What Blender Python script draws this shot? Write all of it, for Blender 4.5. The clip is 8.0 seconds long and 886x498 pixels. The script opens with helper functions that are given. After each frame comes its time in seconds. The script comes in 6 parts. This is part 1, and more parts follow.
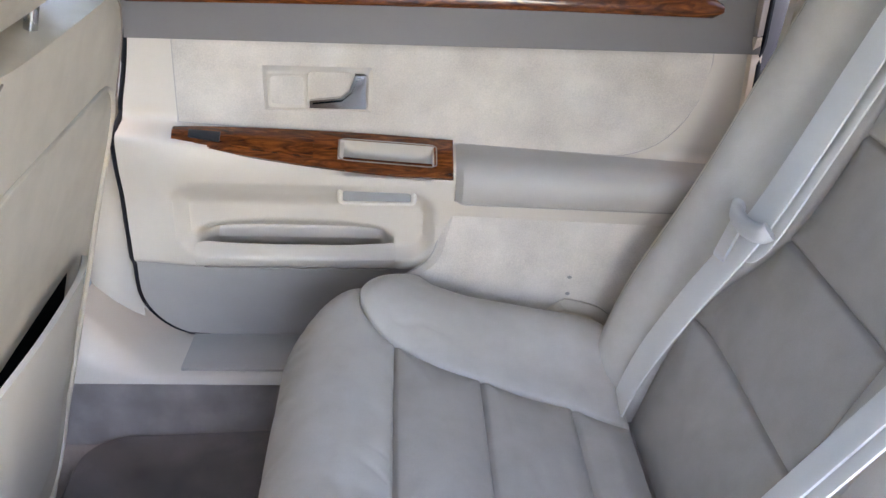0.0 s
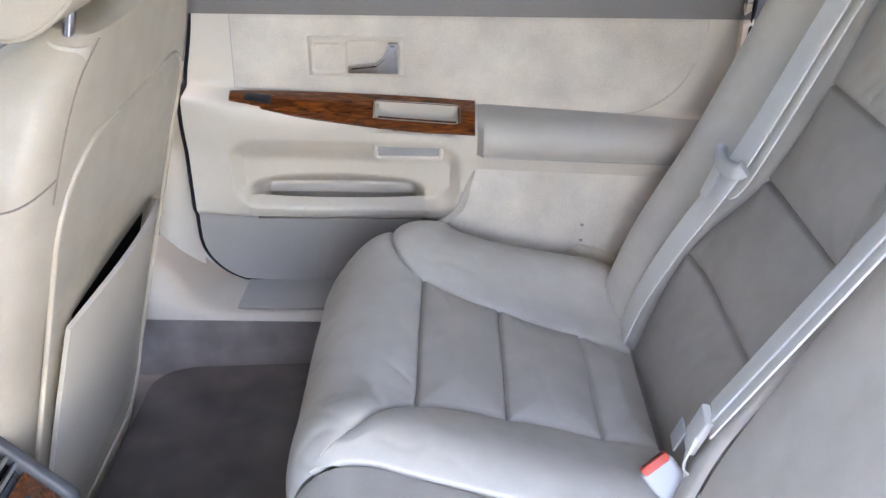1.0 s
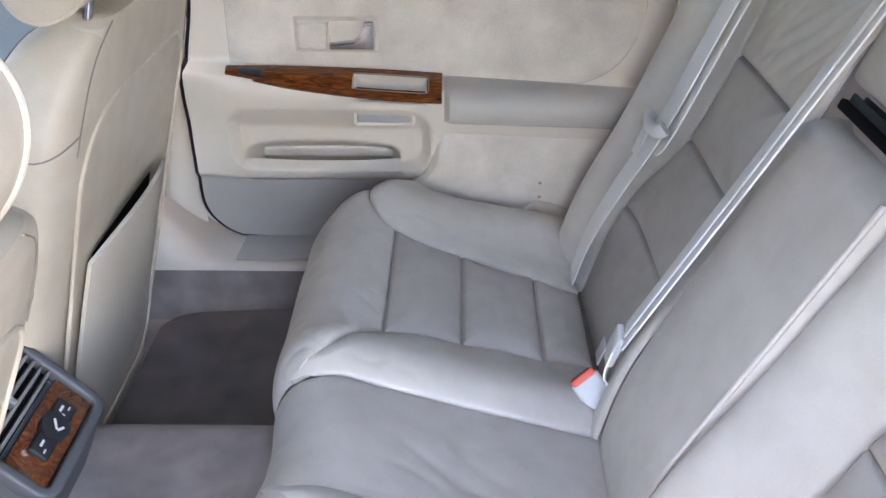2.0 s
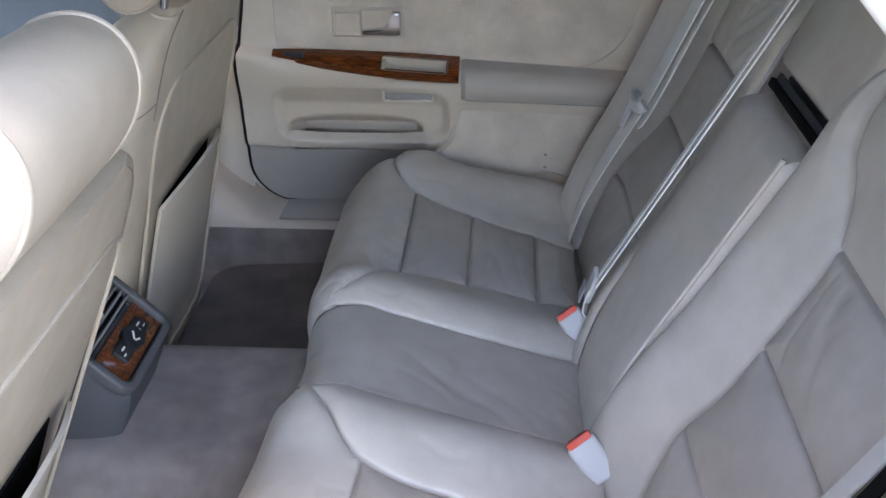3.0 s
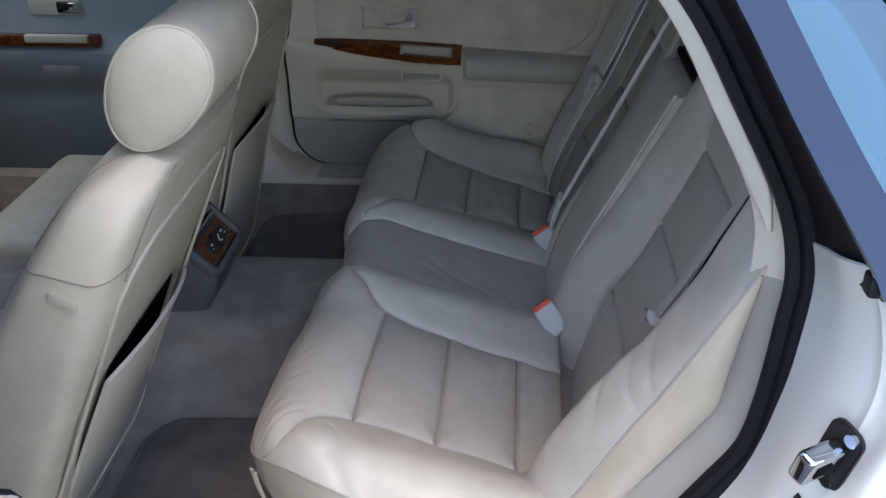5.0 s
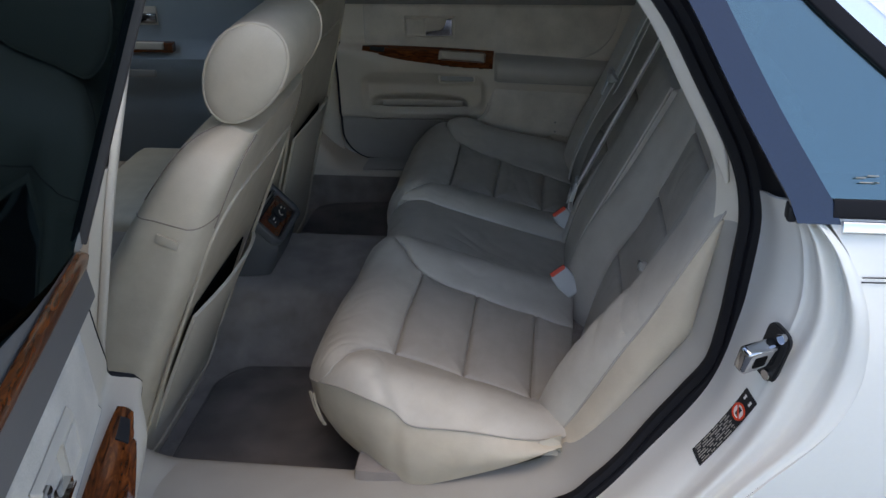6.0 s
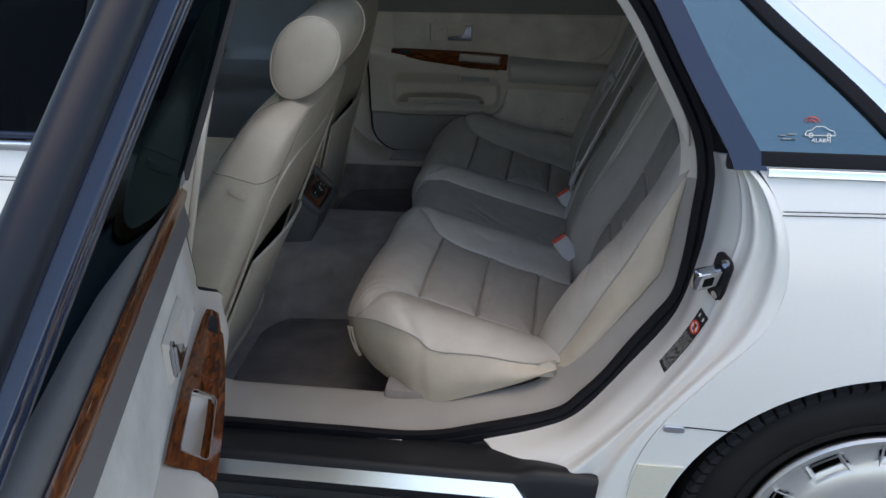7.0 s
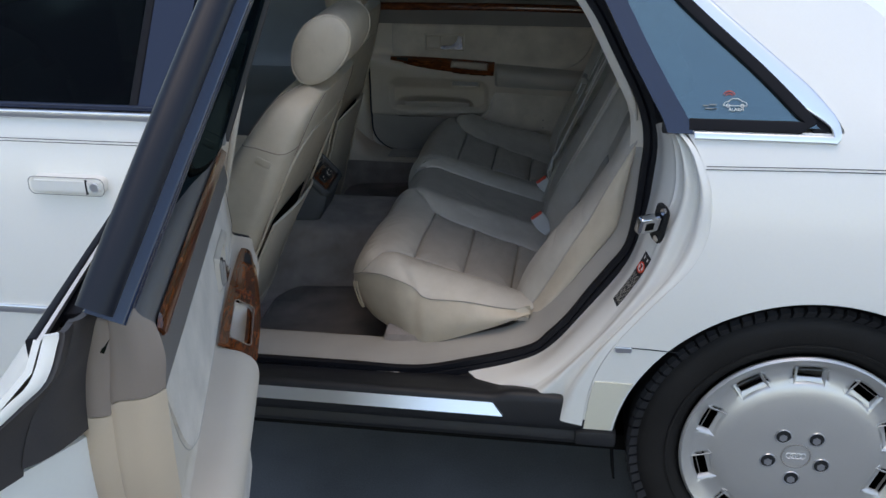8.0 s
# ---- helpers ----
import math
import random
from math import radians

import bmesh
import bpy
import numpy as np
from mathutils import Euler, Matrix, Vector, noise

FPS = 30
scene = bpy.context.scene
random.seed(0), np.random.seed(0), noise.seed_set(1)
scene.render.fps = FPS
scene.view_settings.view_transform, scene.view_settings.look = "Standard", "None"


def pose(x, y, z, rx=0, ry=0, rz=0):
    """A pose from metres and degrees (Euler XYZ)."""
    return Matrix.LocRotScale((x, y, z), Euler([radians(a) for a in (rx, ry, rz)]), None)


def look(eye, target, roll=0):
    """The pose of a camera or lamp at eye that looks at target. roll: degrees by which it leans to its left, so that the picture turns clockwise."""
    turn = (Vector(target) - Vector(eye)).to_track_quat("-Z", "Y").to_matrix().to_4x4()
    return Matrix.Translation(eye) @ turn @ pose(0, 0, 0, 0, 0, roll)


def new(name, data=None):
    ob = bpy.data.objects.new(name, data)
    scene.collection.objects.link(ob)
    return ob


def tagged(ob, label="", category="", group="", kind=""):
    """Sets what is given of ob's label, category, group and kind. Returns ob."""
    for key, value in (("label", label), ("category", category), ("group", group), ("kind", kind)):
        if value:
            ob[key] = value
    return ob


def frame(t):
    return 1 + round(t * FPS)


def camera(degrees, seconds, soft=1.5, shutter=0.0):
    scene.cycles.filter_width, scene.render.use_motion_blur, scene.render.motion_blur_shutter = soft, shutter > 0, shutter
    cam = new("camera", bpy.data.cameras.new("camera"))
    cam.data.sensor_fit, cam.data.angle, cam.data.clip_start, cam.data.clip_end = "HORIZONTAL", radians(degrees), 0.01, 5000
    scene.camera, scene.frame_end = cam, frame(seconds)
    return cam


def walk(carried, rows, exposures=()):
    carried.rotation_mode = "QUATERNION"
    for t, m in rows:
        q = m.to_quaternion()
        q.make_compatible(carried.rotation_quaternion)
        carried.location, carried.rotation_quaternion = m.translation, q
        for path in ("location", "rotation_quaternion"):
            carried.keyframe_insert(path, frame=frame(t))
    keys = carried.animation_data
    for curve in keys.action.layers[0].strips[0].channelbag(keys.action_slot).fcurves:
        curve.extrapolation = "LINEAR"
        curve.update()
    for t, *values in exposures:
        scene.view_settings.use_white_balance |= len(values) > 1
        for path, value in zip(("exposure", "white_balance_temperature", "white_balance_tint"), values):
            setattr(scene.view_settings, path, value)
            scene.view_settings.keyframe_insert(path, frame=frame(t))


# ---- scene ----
cam = camera(52.0, 8.0)
PATH = [
    (0, (-0.003, -0.454, 1.225), (0.104, 1.31, 0.289), 2.5),
    (0.5, (0.022, -0.543, 1.22), (0.064, 1.231, 0.296), 1.6),
    (1, (0.034, -0.631, 1.238), (0.026, 1.13, 0.289), 0.6),
    (1.5, (0.062, -0.718, 1.261), (0.052, 1.028, 0.285), -0.0),
    (3, (0.159, -1.047, 1.362), (0.04, 0.674, 0.35), -0.6),
    (3.5, (0.163, -1.171, 1.381), (0.004, 0.54, 0.359), -1.3),
    (4, (0.168, -1.303, 1.4), (0.027, 0.424, 0.402), -0.8),
    (4.5, (0.192, -1.427, 1.417), (0.055, 0.311, 0.437), -0.5),
    (6, (0.254, -1.823, 1.476), (0.02, -0.068, 0.547), -1.4),
    (6.5, (0.282, -1.993, 1.499), (0.0, -0.232, 0.595), -1.2),
    (7, (0.291, -2.156, 1.515), (0.022, -0.387, 0.623), -0.9),
    (7.5, (0.313, -2.334, 1.517), (0.05, -0.55, 0.651), -0.5),
    (8, (0.347, -2.508, 1.525), (0.088, -0.71, 0.689), -0.4),
]
EXPOSURES = [(0.0, 4.80, 8950, 24), (1.7, 4.70, 8950, 24), (3.0, 3.70, 8650, 22), (4.0, 3.40, 8400, 18), (4.7, 2.80, 8350, 15), (5.8, 1.62, 8500, 13), (6.6, 1.42, 8650, 13), (8.0, 1.20, 8700, 12)]
walk(cam, [(t, look(eye, target, roll)) for t, eye, target, roll in PATH], EXPOSURES)

# ---- daylight ----
world = bpy.data.worlds.new("sky")
scene.world = world
world.use_nodes = True
wn = world.node_tree.nodes
sky = wn.new("ShaderNodeTexSky")
sky.sky_type, sky.sun_disc = "NISHITA", False
sky.sun_elevation, sky.sun_rotation = radians(70), radians(175)
world.node_tree.links.new(sky.outputs[0], wn["Background"].inputs[0])
sky.dust_density, sky.ozone_density = 0.3, 4.0
wn["Background"].inputs[1].default_value = 0.15
sun = new("sun", bpy.data.lights.new("sun", "SUN"))
sun.data.energy, sun.data.angle, sun.data.color = 0.44, radians(40), (1.0, 0.955, 0.895)
sun.matrix_world = look((0.2, -0.9, 7), (0, 0, 0))


# ---- materials ----
def material(name, colour, rough=0.5, metal=0.0, vary=0.08, scale=6.0, fine=400.0, bump=0.0, coat=0.0, spec=0.5, sheen=0.0):
    """A surface whose colour drifts at a coarse scale and whose grain shows at a fine one."""
    m = bpy.data.materials.new(name)
    m.use_nodes = True
    nt = m.node_tree
    p = nt.nodes["Principled BSDF"]
    tc = nt.nodes.new("ShaderNodeTexCoord")
    n1 = nt.nodes.new("ShaderNodeTexNoise")
    n1.inputs["Scale"].default_value, n1.inputs["Detail"].default_value = scale, 5
    n2 = nt.nodes.new("ShaderNodeTexNoise")
    n2.inputs["Scale"].default_value, n2.inputs["Detail"].default_value = fine, 3
    for n in (n1, n2):
        nt.links.new(tc.outputs["Object"], n.inputs["Vector"])
    mix = nt.nodes.new("ShaderNodeMix")
    mix.data_type = "RGBA"
    lo = [c * (1 - vary) for c in colour]
    hi = [min(1, c * (1 + vary)) for c in colour]
    mix.inputs["A"].default_value, mix.inputs["B"].default_value = (*lo, 1), (*hi, 1)
    add = nt.nodes.new("ShaderNodeMath")
    add.operation = "MULTIPLY_ADD"
    add.inputs[1].default_value, add.inputs[2].default_value = 0.35, 0.0
    nt.links.new(n2.outputs[0], add.inputs[0])
    add2 = nt.nodes.new("ShaderNodeMath")
    add2.operation = "MULTIPLY_ADD"
    add2.inputs[1].default_value = 0.65
    nt.links.new(n1.outputs[0], add2.inputs[0])
    nt.links.new(add.outputs[0], add2.inputs[2])
    wide = nt.nodes.new("ShaderNodeMapRange")
    wide.inputs["From Min"].default_value, wide.inputs["From Max"].default_value = 0.28, 0.72
    nt.links.new(add2.outputs[0], wide.inputs["Value"])
    nt.links.new(wide.outputs[0], mix.inputs["Factor"])
    nt.links.new(mix.outputs["Result"], p.inputs["Base Color"])
    p.inputs["Roughness"].default_value, p.inputs["Metallic"].default_value = rough, metal
    p.inputs["Coat Weight"].default_value, p.inputs["Specular IOR Level"].default_value = coat, spec
    p.inputs["Coat Roughness"].default_value = 0.04
    if sheen:
        p.inputs["Sheen Weight"].default_value, p.inputs["Sheen Roughness"].default_value = sheen, 0.5
    if bump:
        b = nt.nodes.new("ShaderNodeBump")
        b.inputs["Strength"].default_value, b.inputs["Distance"].default_value = bump, 0.002
        nt.links.new(n2.outputs[0], b.inputs["Height"])
        nt.links.new(b.outputs[0], p.inputs["Normal"])
    return m


def leather(name, colour, rough=0.42):
    """Soft leather: fine pores and long shallow creases."""
    m = material(name, colour, rough, 0, 0.10, 9.0, 700.0, 0.12)
    nt = m.node_tree
    p = nt.nodes["Principled BSDF"]
    old = [n for n in nt.nodes if n.type == "BUMP"][0]
    tc = [n for n in nt.nodes if n.type == "TEX_COORD"][0]
    wear = nt.nodes.new("ShaderNodeTexNoise")
    wear.inputs["Scale"].default_value, wear.inputs["Detail"].default_value = 26.0, 6
    nt.links.new(tc.outputs["Object"], wear.inputs["Vector"])
    tone = nt.nodes.new("ShaderNodeMix")
    tone.data_type, tone.blend_type = "RGBA", "MULTIPLY"
    ramp = nt.nodes.new("ShaderNodeValToRGB")
    ramp.color_ramp.elements[0].position, ramp.color_ramp.elements[0].color = 0.30, (0.82, 0.80, 0.77, 1)
    ramp.color_ramp.elements[1].position, ramp.color_ramp.elements[1].color = 0.62, (1.0, 1.0, 1.0, 1)
    nt.links.new(wear.outputs[0], ramp.inputs[0])
    tone.inputs["Factor"].default_value = 0.5
    base = [n for n in nt.nodes if n.type == "MIX" and n != tone][0]
    nt.links.new(base.outputs["Result"], tone.inputs["A"])
    nt.links.new(ramp.outputs[0], tone.inputs["B"])
    nt.links.new(tone.outputs["Result"], p.inputs["Base Color"])
    mp = nt.nodes.new("ShaderNodeMapping")
    mp.inputs["Scale"].default_value = (16, 6, 16)
    nt.links.new(tc.outputs["Object"], mp.inputs["Vector"])
    w = nt.nodes.new("ShaderNodeTexNoise")
    w.inputs["Scale"].default_value, w.inputs["Detail"].default_value, w.inputs["Distortion"].default_value = 1.3, 2, 0.2
    nt.links.new(mp.outputs[0], w.inputs["Vector"])
    b = nt.nodes.new("ShaderNodeBump")
    b.inputs["Strength"].default_value, b.inputs["Distance"].default_value = 0.22, 0.008
    nt.links.new(w.outputs[0], b.inputs["Height"])
    nt.links.new(old.outputs[0], b.inputs["Normal"])
    nt.links.new(b.outputs[0], p.inputs["Normal"])
    return m


def walnut(name):
    """Lacquered burr walnut."""
    m = material(name, (0.2, 0.06, 0.02), 0.25, 0, 0.1, 10, 60, 0, 0.7, 0.3)
    nt = m.node_tree
    p = nt.nodes["Principled BSDF"]
    tc = [n for n in nt.nodes if n.type == "TEX_COORD"][0]
    mp = nt.nodes.new("ShaderNodeMapping")
    mp.inputs["Scale"].default_value = (8, 40, 40)
    nt.links.new(tc.outputs["Object"], mp.inputs["Vector"])
    w = nt.nodes.new("ShaderNodeTexNoise")
    w.inputs["Scale"].default_value, w.inputs["Detail"].default_value, w.inputs["Distortion"].default_value = 2.2, 6, 2.5
    nt.links.new(mp.outputs[0], w.inputs["Vector"])
    r = nt.nodes.new("ShaderNodeValToRGB")
    r.color_ramp.elements[0].position, r.color_ramp.elements[0].color = 0.28, (0.040, 0.009, 0.003, 1)
    r.color_ramp.elements[1].position, r.color_ramp.elements[1].color = 0.76, (0.30, 0.078, 0.018, 1)
    e = r.color_ramp.elements.new(0.5)
    e.color = (0.125, 0.029, 0.007, 1)
    nt.links.new(w.outputs[0], r.inputs[0])
    nt.links.new(r.outputs[0], p.inputs["Base Color"])
    return m


def glass(name, colour, alpha_tint, ior=1.5):
    m = bpy.data.materials.new(name)
    m.use_nodes = True
    nt = m.node_tree
    out = nt.nodes["Material Output"]
    tr = nt.nodes.new("ShaderNodeBsdfTransparent")
    tr.inputs[0].default_value = (*alpha_tint, 1)
    gl = nt.nodes.new("ShaderNodeBsdfGlossy")
    gl.inputs["Roughness"].default_value = 0.02
    gl.inputs["Color"].default_value = (*colour, 1)
    fr = nt.nodes.new("ShaderNodeFresnel")
    fr.inputs[0].default_value = ior
    mx = nt.nodes.new("ShaderNodeMixShader")
    nt.links.new(fr.outputs[0], mx.inputs[0])
    nt.links.new(tr.outputs[0], mx.inputs[1])
    nt.links.new(gl.outputs[0], mx.inputs[2])
    nt.links.new(mx.outputs[0], out.inputs["Surface"])
    return m


LEATHER = leather("grey_leather", (0.52, 0.475, 0.418), 0.42)
LEATHER_DARK = leather("grey_leather_insert", (0.43, 0.389, 0.34), 0.42)
LEATHER_BEIGE = leather("beige_leather", (0.56, 0.475, 0.375), 0.42)
VINYL = material("beige_vinyl", (0.57, 0.497, 0.415), 0.5, 0, 0.07, 7, 900, 0.08)
SUEDE = material("suede_cloth", (0.565, 0.497, 0.425), 0.95, 0, 0.22, 16, 500, 0.25, 0, 0.2, 0.3)
GREY_VINYL = material("grey_vinyl", (0.235, 0.225, 0.215), 0.5, 0, 0.06, 8, 900, 0.12)
TAN = material("tan_edge_vinyl", (0.60, 0.47, 0.35), 0.5, 0, 0.06, 8, 900, 0.12)
TAUPE = material("taupe_vinyl", (0.275, 0.215, 0.18), 0.5, 0, 0.06, 8, 900, 0.12)
DARK_TAUPE = material("dark_taupe_vinyl", (0.15, 0.135, 0.128), 0.5, 0, 0.07, 8, 900, 0.12)
GREY_LOW = material("grey_kick_vinyl", (0.37, 0.335, 0.30), 0.55, 0, 0.08, 10, 900, 0.1)
WALNUT = walnut("burr_walnut")
CHROME = material("chrome", (0.52, 0.53, 0.55), 0.07, 1.0, 0.03, 10, 200)
SATIN = material("satin_bright_trim", (0.8, 0.82, 0.85), 0.28, 1.0, 0.03, 6, 300)
RUBBER = material("black_rubber", (0.010, 0.010, 0.013), 0.6, 0, 0.2, 12, 500, 0.1, 0, 0.16)
STRIP_RUBBER = material("brown_black_rubber", (0.052, 0.046, 0.046), 0.5, 0, 0.15, 12, 500, 0.1, 0, 0.35)
PLASTIC = material("black_plastic", (0.015, 0.016, 0.019), 0.5, 0, 0.15, 20, 900, 0.15, 0, 0.35)
SATIN_BLACK = material("satin_black_trim", (0.009, 0.012, 0.020), 0.42, 0, 0.1, 10, 700, 0.05, 0, 0.28)
# blue in the next two gloss base colours stands in for mirrored sky
GLOSS_BLACK = material("gloss_black_trim", (0.010, 0.018, 0.045), 0.3, 0, 0.1, 5, 300, 0, 0.15, 0.4)
PILLAR_GLOSS = material("gloss_black_sky_tint", (0.007, 0.019, 0.050), 0.15, 0, 0.15, 5, 300, 0, 0.3)
WHITE_PAINT = material("white_paint", (0.82, 0.805, 0.765), 0.35, 0, 0.02, 3, 200, 0, 0.6)
WHITE_PAINT.node_tree.nodes["Principled BSDF"].inputs["Coat Roughness"].default_value = 0.22
CREAM_PAINT = material("aged_cream_paint", (0.74, 0.70, 0.58), 0.35, 0, 0.03, 3, 200, 0, 0.8)
CARPET = material("taupe_carpet", (0.33, 0.275, 0.247), 1.0, 0, 0.4, 18, 1600, 1.0, 0, 0.1, 0.3)
MAT_CARPET = material("brown_mat_carpet", (0.150, 0.122, 0.112), 1.0, 0, 0.6, 12, 1600, 1.0, 0, 0.1, 0.25)
PILLAR_VINYL = material("pillar_vinyl", (0.62, 0.56, 0.48), 0.55, 0, 0.08, 10, 900, 0.15)
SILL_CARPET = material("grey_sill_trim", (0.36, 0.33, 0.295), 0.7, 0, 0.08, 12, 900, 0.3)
BELT = material("light_webbing", (0.80, 0.775, 0.73), 0.9, 0, 0.05, 10, 1500, 0.3, 0, 0.15)
# darker copy of the webbing, with the near belt's shade in its colour
SHADED_BELT = material("shaded_webbing", (0.44, 0.42, 0.385), 0.9, 0, 0.06, 10, 1500, 0.3, 0, 0.15)
BUCKLE = material("grey_buckle_plastic", (0.55, 0.54, 0.52), 0.45, 0, 0.04, 20, 500)
RED = material("red_button", (0.75, 0.06, 0.02), 0.4, 0, 0.05, 20, 500)
ASPHALT = material("asphalt", (0.115, 0.12, 0.13), 0.9, 0, 0.35, 3, 220, 0.8)
DARK_LEATHER = material("dark_grey_leather", (0.06, 0.062, 0.066), 0.45, 0, 0.1, 12, 700, 0.1)
# near-black; besides dark parts it stands in for shade in gaps
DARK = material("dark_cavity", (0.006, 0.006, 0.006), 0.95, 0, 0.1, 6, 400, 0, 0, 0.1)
CONSOLE = material("console_grey_plastic", (0.085, 0.087, 0.092), 0.5, 0, 0.08, 12, 900, 0.12)
# blue skylight from the windscreen is put into this trim colour
FRONT_TRIM = material("skylit_blue_trim", (0.30, 0.335, 0.355), 0.55, 0, 0.08, 8, 900, 0.1)
HEADLINER = material("headliner_cloth", (0.5, 0.47, 0.43), 0.95, 0, 0.05, 8, 900, 0.2)
ALLOY = material("silver_alloy", (0.62, 0.61, 0.60), 0.38, 0.7, 0.05, 8, 400, 0.03, 0.3)
SLOT_METAL = material("bright_slot_metal", (0.74, 0.74, 0.74), 0.32, 0.6, 0.04, 8, 400, 0.02, 0.3)
# lighter and bluer than the tyre: sky sheen on the blocks, as colour
TREAD = material("sky_sheen_tread_rubber", (0.020, 0.020, 0.023), 0.6, 0, 0.3, 14, 300, 0.3, 0, 0.3)
TYRE = material("tyre_rubber", (0.014, 0.013, 0.013), 0.6, 0, 0.3, 14, 300, 0.3, 0, 0.2)
GLASS = glass("tinted_glass", (1, 1, 1), (0.15, 0.20, 0.205), 1.25)
# blue gloss colour and high IOR strengthen the mirrored sky on this glass
TEAL_GLASS = glass("teal_quarter_glass", (0.62, 0.92, 1), (0.26, 0.40, 0.44), 2.5)
DARK_GLASS = glass("privacy_glass", (0.10, 0.17, 0.21), (0.035, 0.048, 0.052), 1.3)
GREY_PAD = material("grey_pad_vinyl", (0.40, 0.36, 0.315), 0.5, 0, 0.07, 12, 900, 0.15)
FRONT_GLASS = glass("front_side_glass", (1, 1, 1), (0.17, 0.21, 0.21), 1.15)
SCREEN_GLASS = glass("windscreen_glass", (1, 1, 1), (0.70, 0.76, 0.75), 1.4)
REAR_GLASS = glass("rear_window_glass", (1, 1, 1), (0.26, 0.31, 0.31), 1.4)
LENS = material("clear_lamp_lens", (0.26, 0.25, 0.24), 0.35, 0, 0.05, 60, 600, 0.2, 0.2)


# ---- building tools ----
def smooth(ob, angle=40):
    for p in ob.data.polygons:
        p.use_smooth = True
    ob.data.set_sharp_from_angle(angle=radians(angle))
    return ob


def part(name, bm, mat, parent=None, label="", flip=True):
    if flip:
        bmesh.ops.recalc_face_normals(bm, faces=bm.faces)
    me = bpy.data.meshes.new(name)
    bm.to_mesh(me)
    bm.free()
    me.materials.append(mat)
    ob = new(name, me)
    smooth(ob)
    ob.parent = parent
    if label:
        ob["label"] = label
    return ob


def thing(name, label, category, group="", kind="", at=None):
    ob = new(name)
    ob.empty_display_size = 0.05
    if at is not None:
        ob.matrix_basis = at
    return tagged(ob, label, category, group, kind)


def lerp(a, b, t):
    return a + (b - a) * t


def sstep(a, b, x):
    t = max(0.0, min(1.0, (x - a) / (b - a)))
    return t * t * (3 - 2 * t)


def bell(x, c, w):
    d = (x - c) / w
    return math.exp(-d * d)


def curve1(pts, x):
    """A smooth curve through (x, y) pairs."""
    xs = [p[0] for p in pts]
    if x <= xs[0]:
        return pts[0][1]
    if x >= xs[-1]:
        return pts[-1][1]
    i = max(k for k in range(len(xs) - 1) if xs[k] <= x)
    p0, p1, p2, p3 = pts[max(i - 1, 0)], pts[i], pts[i + 1], pts[min(i + 2, len(pts) - 1)]
    h = p2[0] - p1[0]
    t = (x - p1[0]) / h
    m1 = (p2[1] - p0[1]) / (p2[0] - p0[0]) * h if p2[0] != p0[0] else 0
    m2 = (p3[1] - p1[1]) / (p3[0] - p1[0]) * h if p3[0] != p1[0] else 0
    t2, t3 = t * t, t * t * t
    return (2 * t3 - 3 * t2 + 1) * p1[1] + (t3 - 2 * t2 + t) * m1 + (-2 * t3 + 3 * t2) * p2[1] + (t3 - t2) * m2


def spline(pts, n, closed=False):
    """n + 1 points of a smooth line through pts, evenly by index."""
    pts = [Vector(p) for p in pts]
    out = []
    m = len(pts) if closed else len(pts) - 1
    for k in range(n + (0 if closed else 1)):
        f = k / n * m
        i = min(int(f), m - 1)
        t = f - i
        g = (lambda j: pts[j % len(pts)]) if closed else (lambda j: pts[max(0, min(len(pts) - 1, j))])
        a, b, c, d = g(i - 1), g(i), g(i + 1), g(i + 2)
        out.append(0.5 * ((2 * b) + (c - a) * t + (2 * a - 5 * b + 4 * c - d) * t * t + (3 * b - 3 * c + d - a) * t ** 3))
    return out


def grid(fn, nu, nv, thick=0.0, bm=None, closed_u=False):
    """A sheet fn(u, v); with thick it gets a back and edges, so that it is a solid."""
    bm = bm or bmesh.new()
    pts = [[Vector(fn(i / nu, j / nv)) for i in range(nu + (0 if closed_u else 1))] for j in range(nv + 1)]
    front = [[bm.verts.new(p) for p in row] for row in pts]
    w = len(front[0])
    cols = w if closed_u else w - 1
    for j in range(nv):
        for i in range(cols):
            bm.faces.new((front[j][i], front[j][(i + 1) % w], front[j + 1][(i + 1) % w], front[j + 1][i]))
    if thick:
        def normal(i, j):
            a = pts[j][min(i + 1, w - 1)] - pts[j][max(i - 1, 0)]
            b = pts[min(j + 1, nv)][i] - pts[max(j - 1, 0)][i]
            c = a.cross(b)
            return c.normalized() if c.length > 1e-12 else Vector((0, 0, 1))
        back = [[bm.verts.new(pts[j][i] - normal(i, j) * thick) for i in range(w)] for j in range(nv + 1)]
        for j in range(nv):
            for i in range(cols):
                bm.faces.new((back[j][i], back[j + 1][i], back[j + 1][(i + 1) % w], back[j][(i + 1) % w]))
        for j in range(nv):
            if not closed_u:
                bm.faces.new((front[j][0], front[j + 1][0], back[j + 1][0], back[j][0]))
                bm.faces.new((front[j][-1], back[j][-1], back[j + 1][-1], front[j + 1][-1]))
        for i in range(cols):
            k = (i + 1) % w
            bm.faces.new((front[0][i], back[0][i], back[0][k], front[0][k]))
            bm.faces.new((front[-1][i], front[-1][k], back[-1][k], back[-1][i]))
    return bm


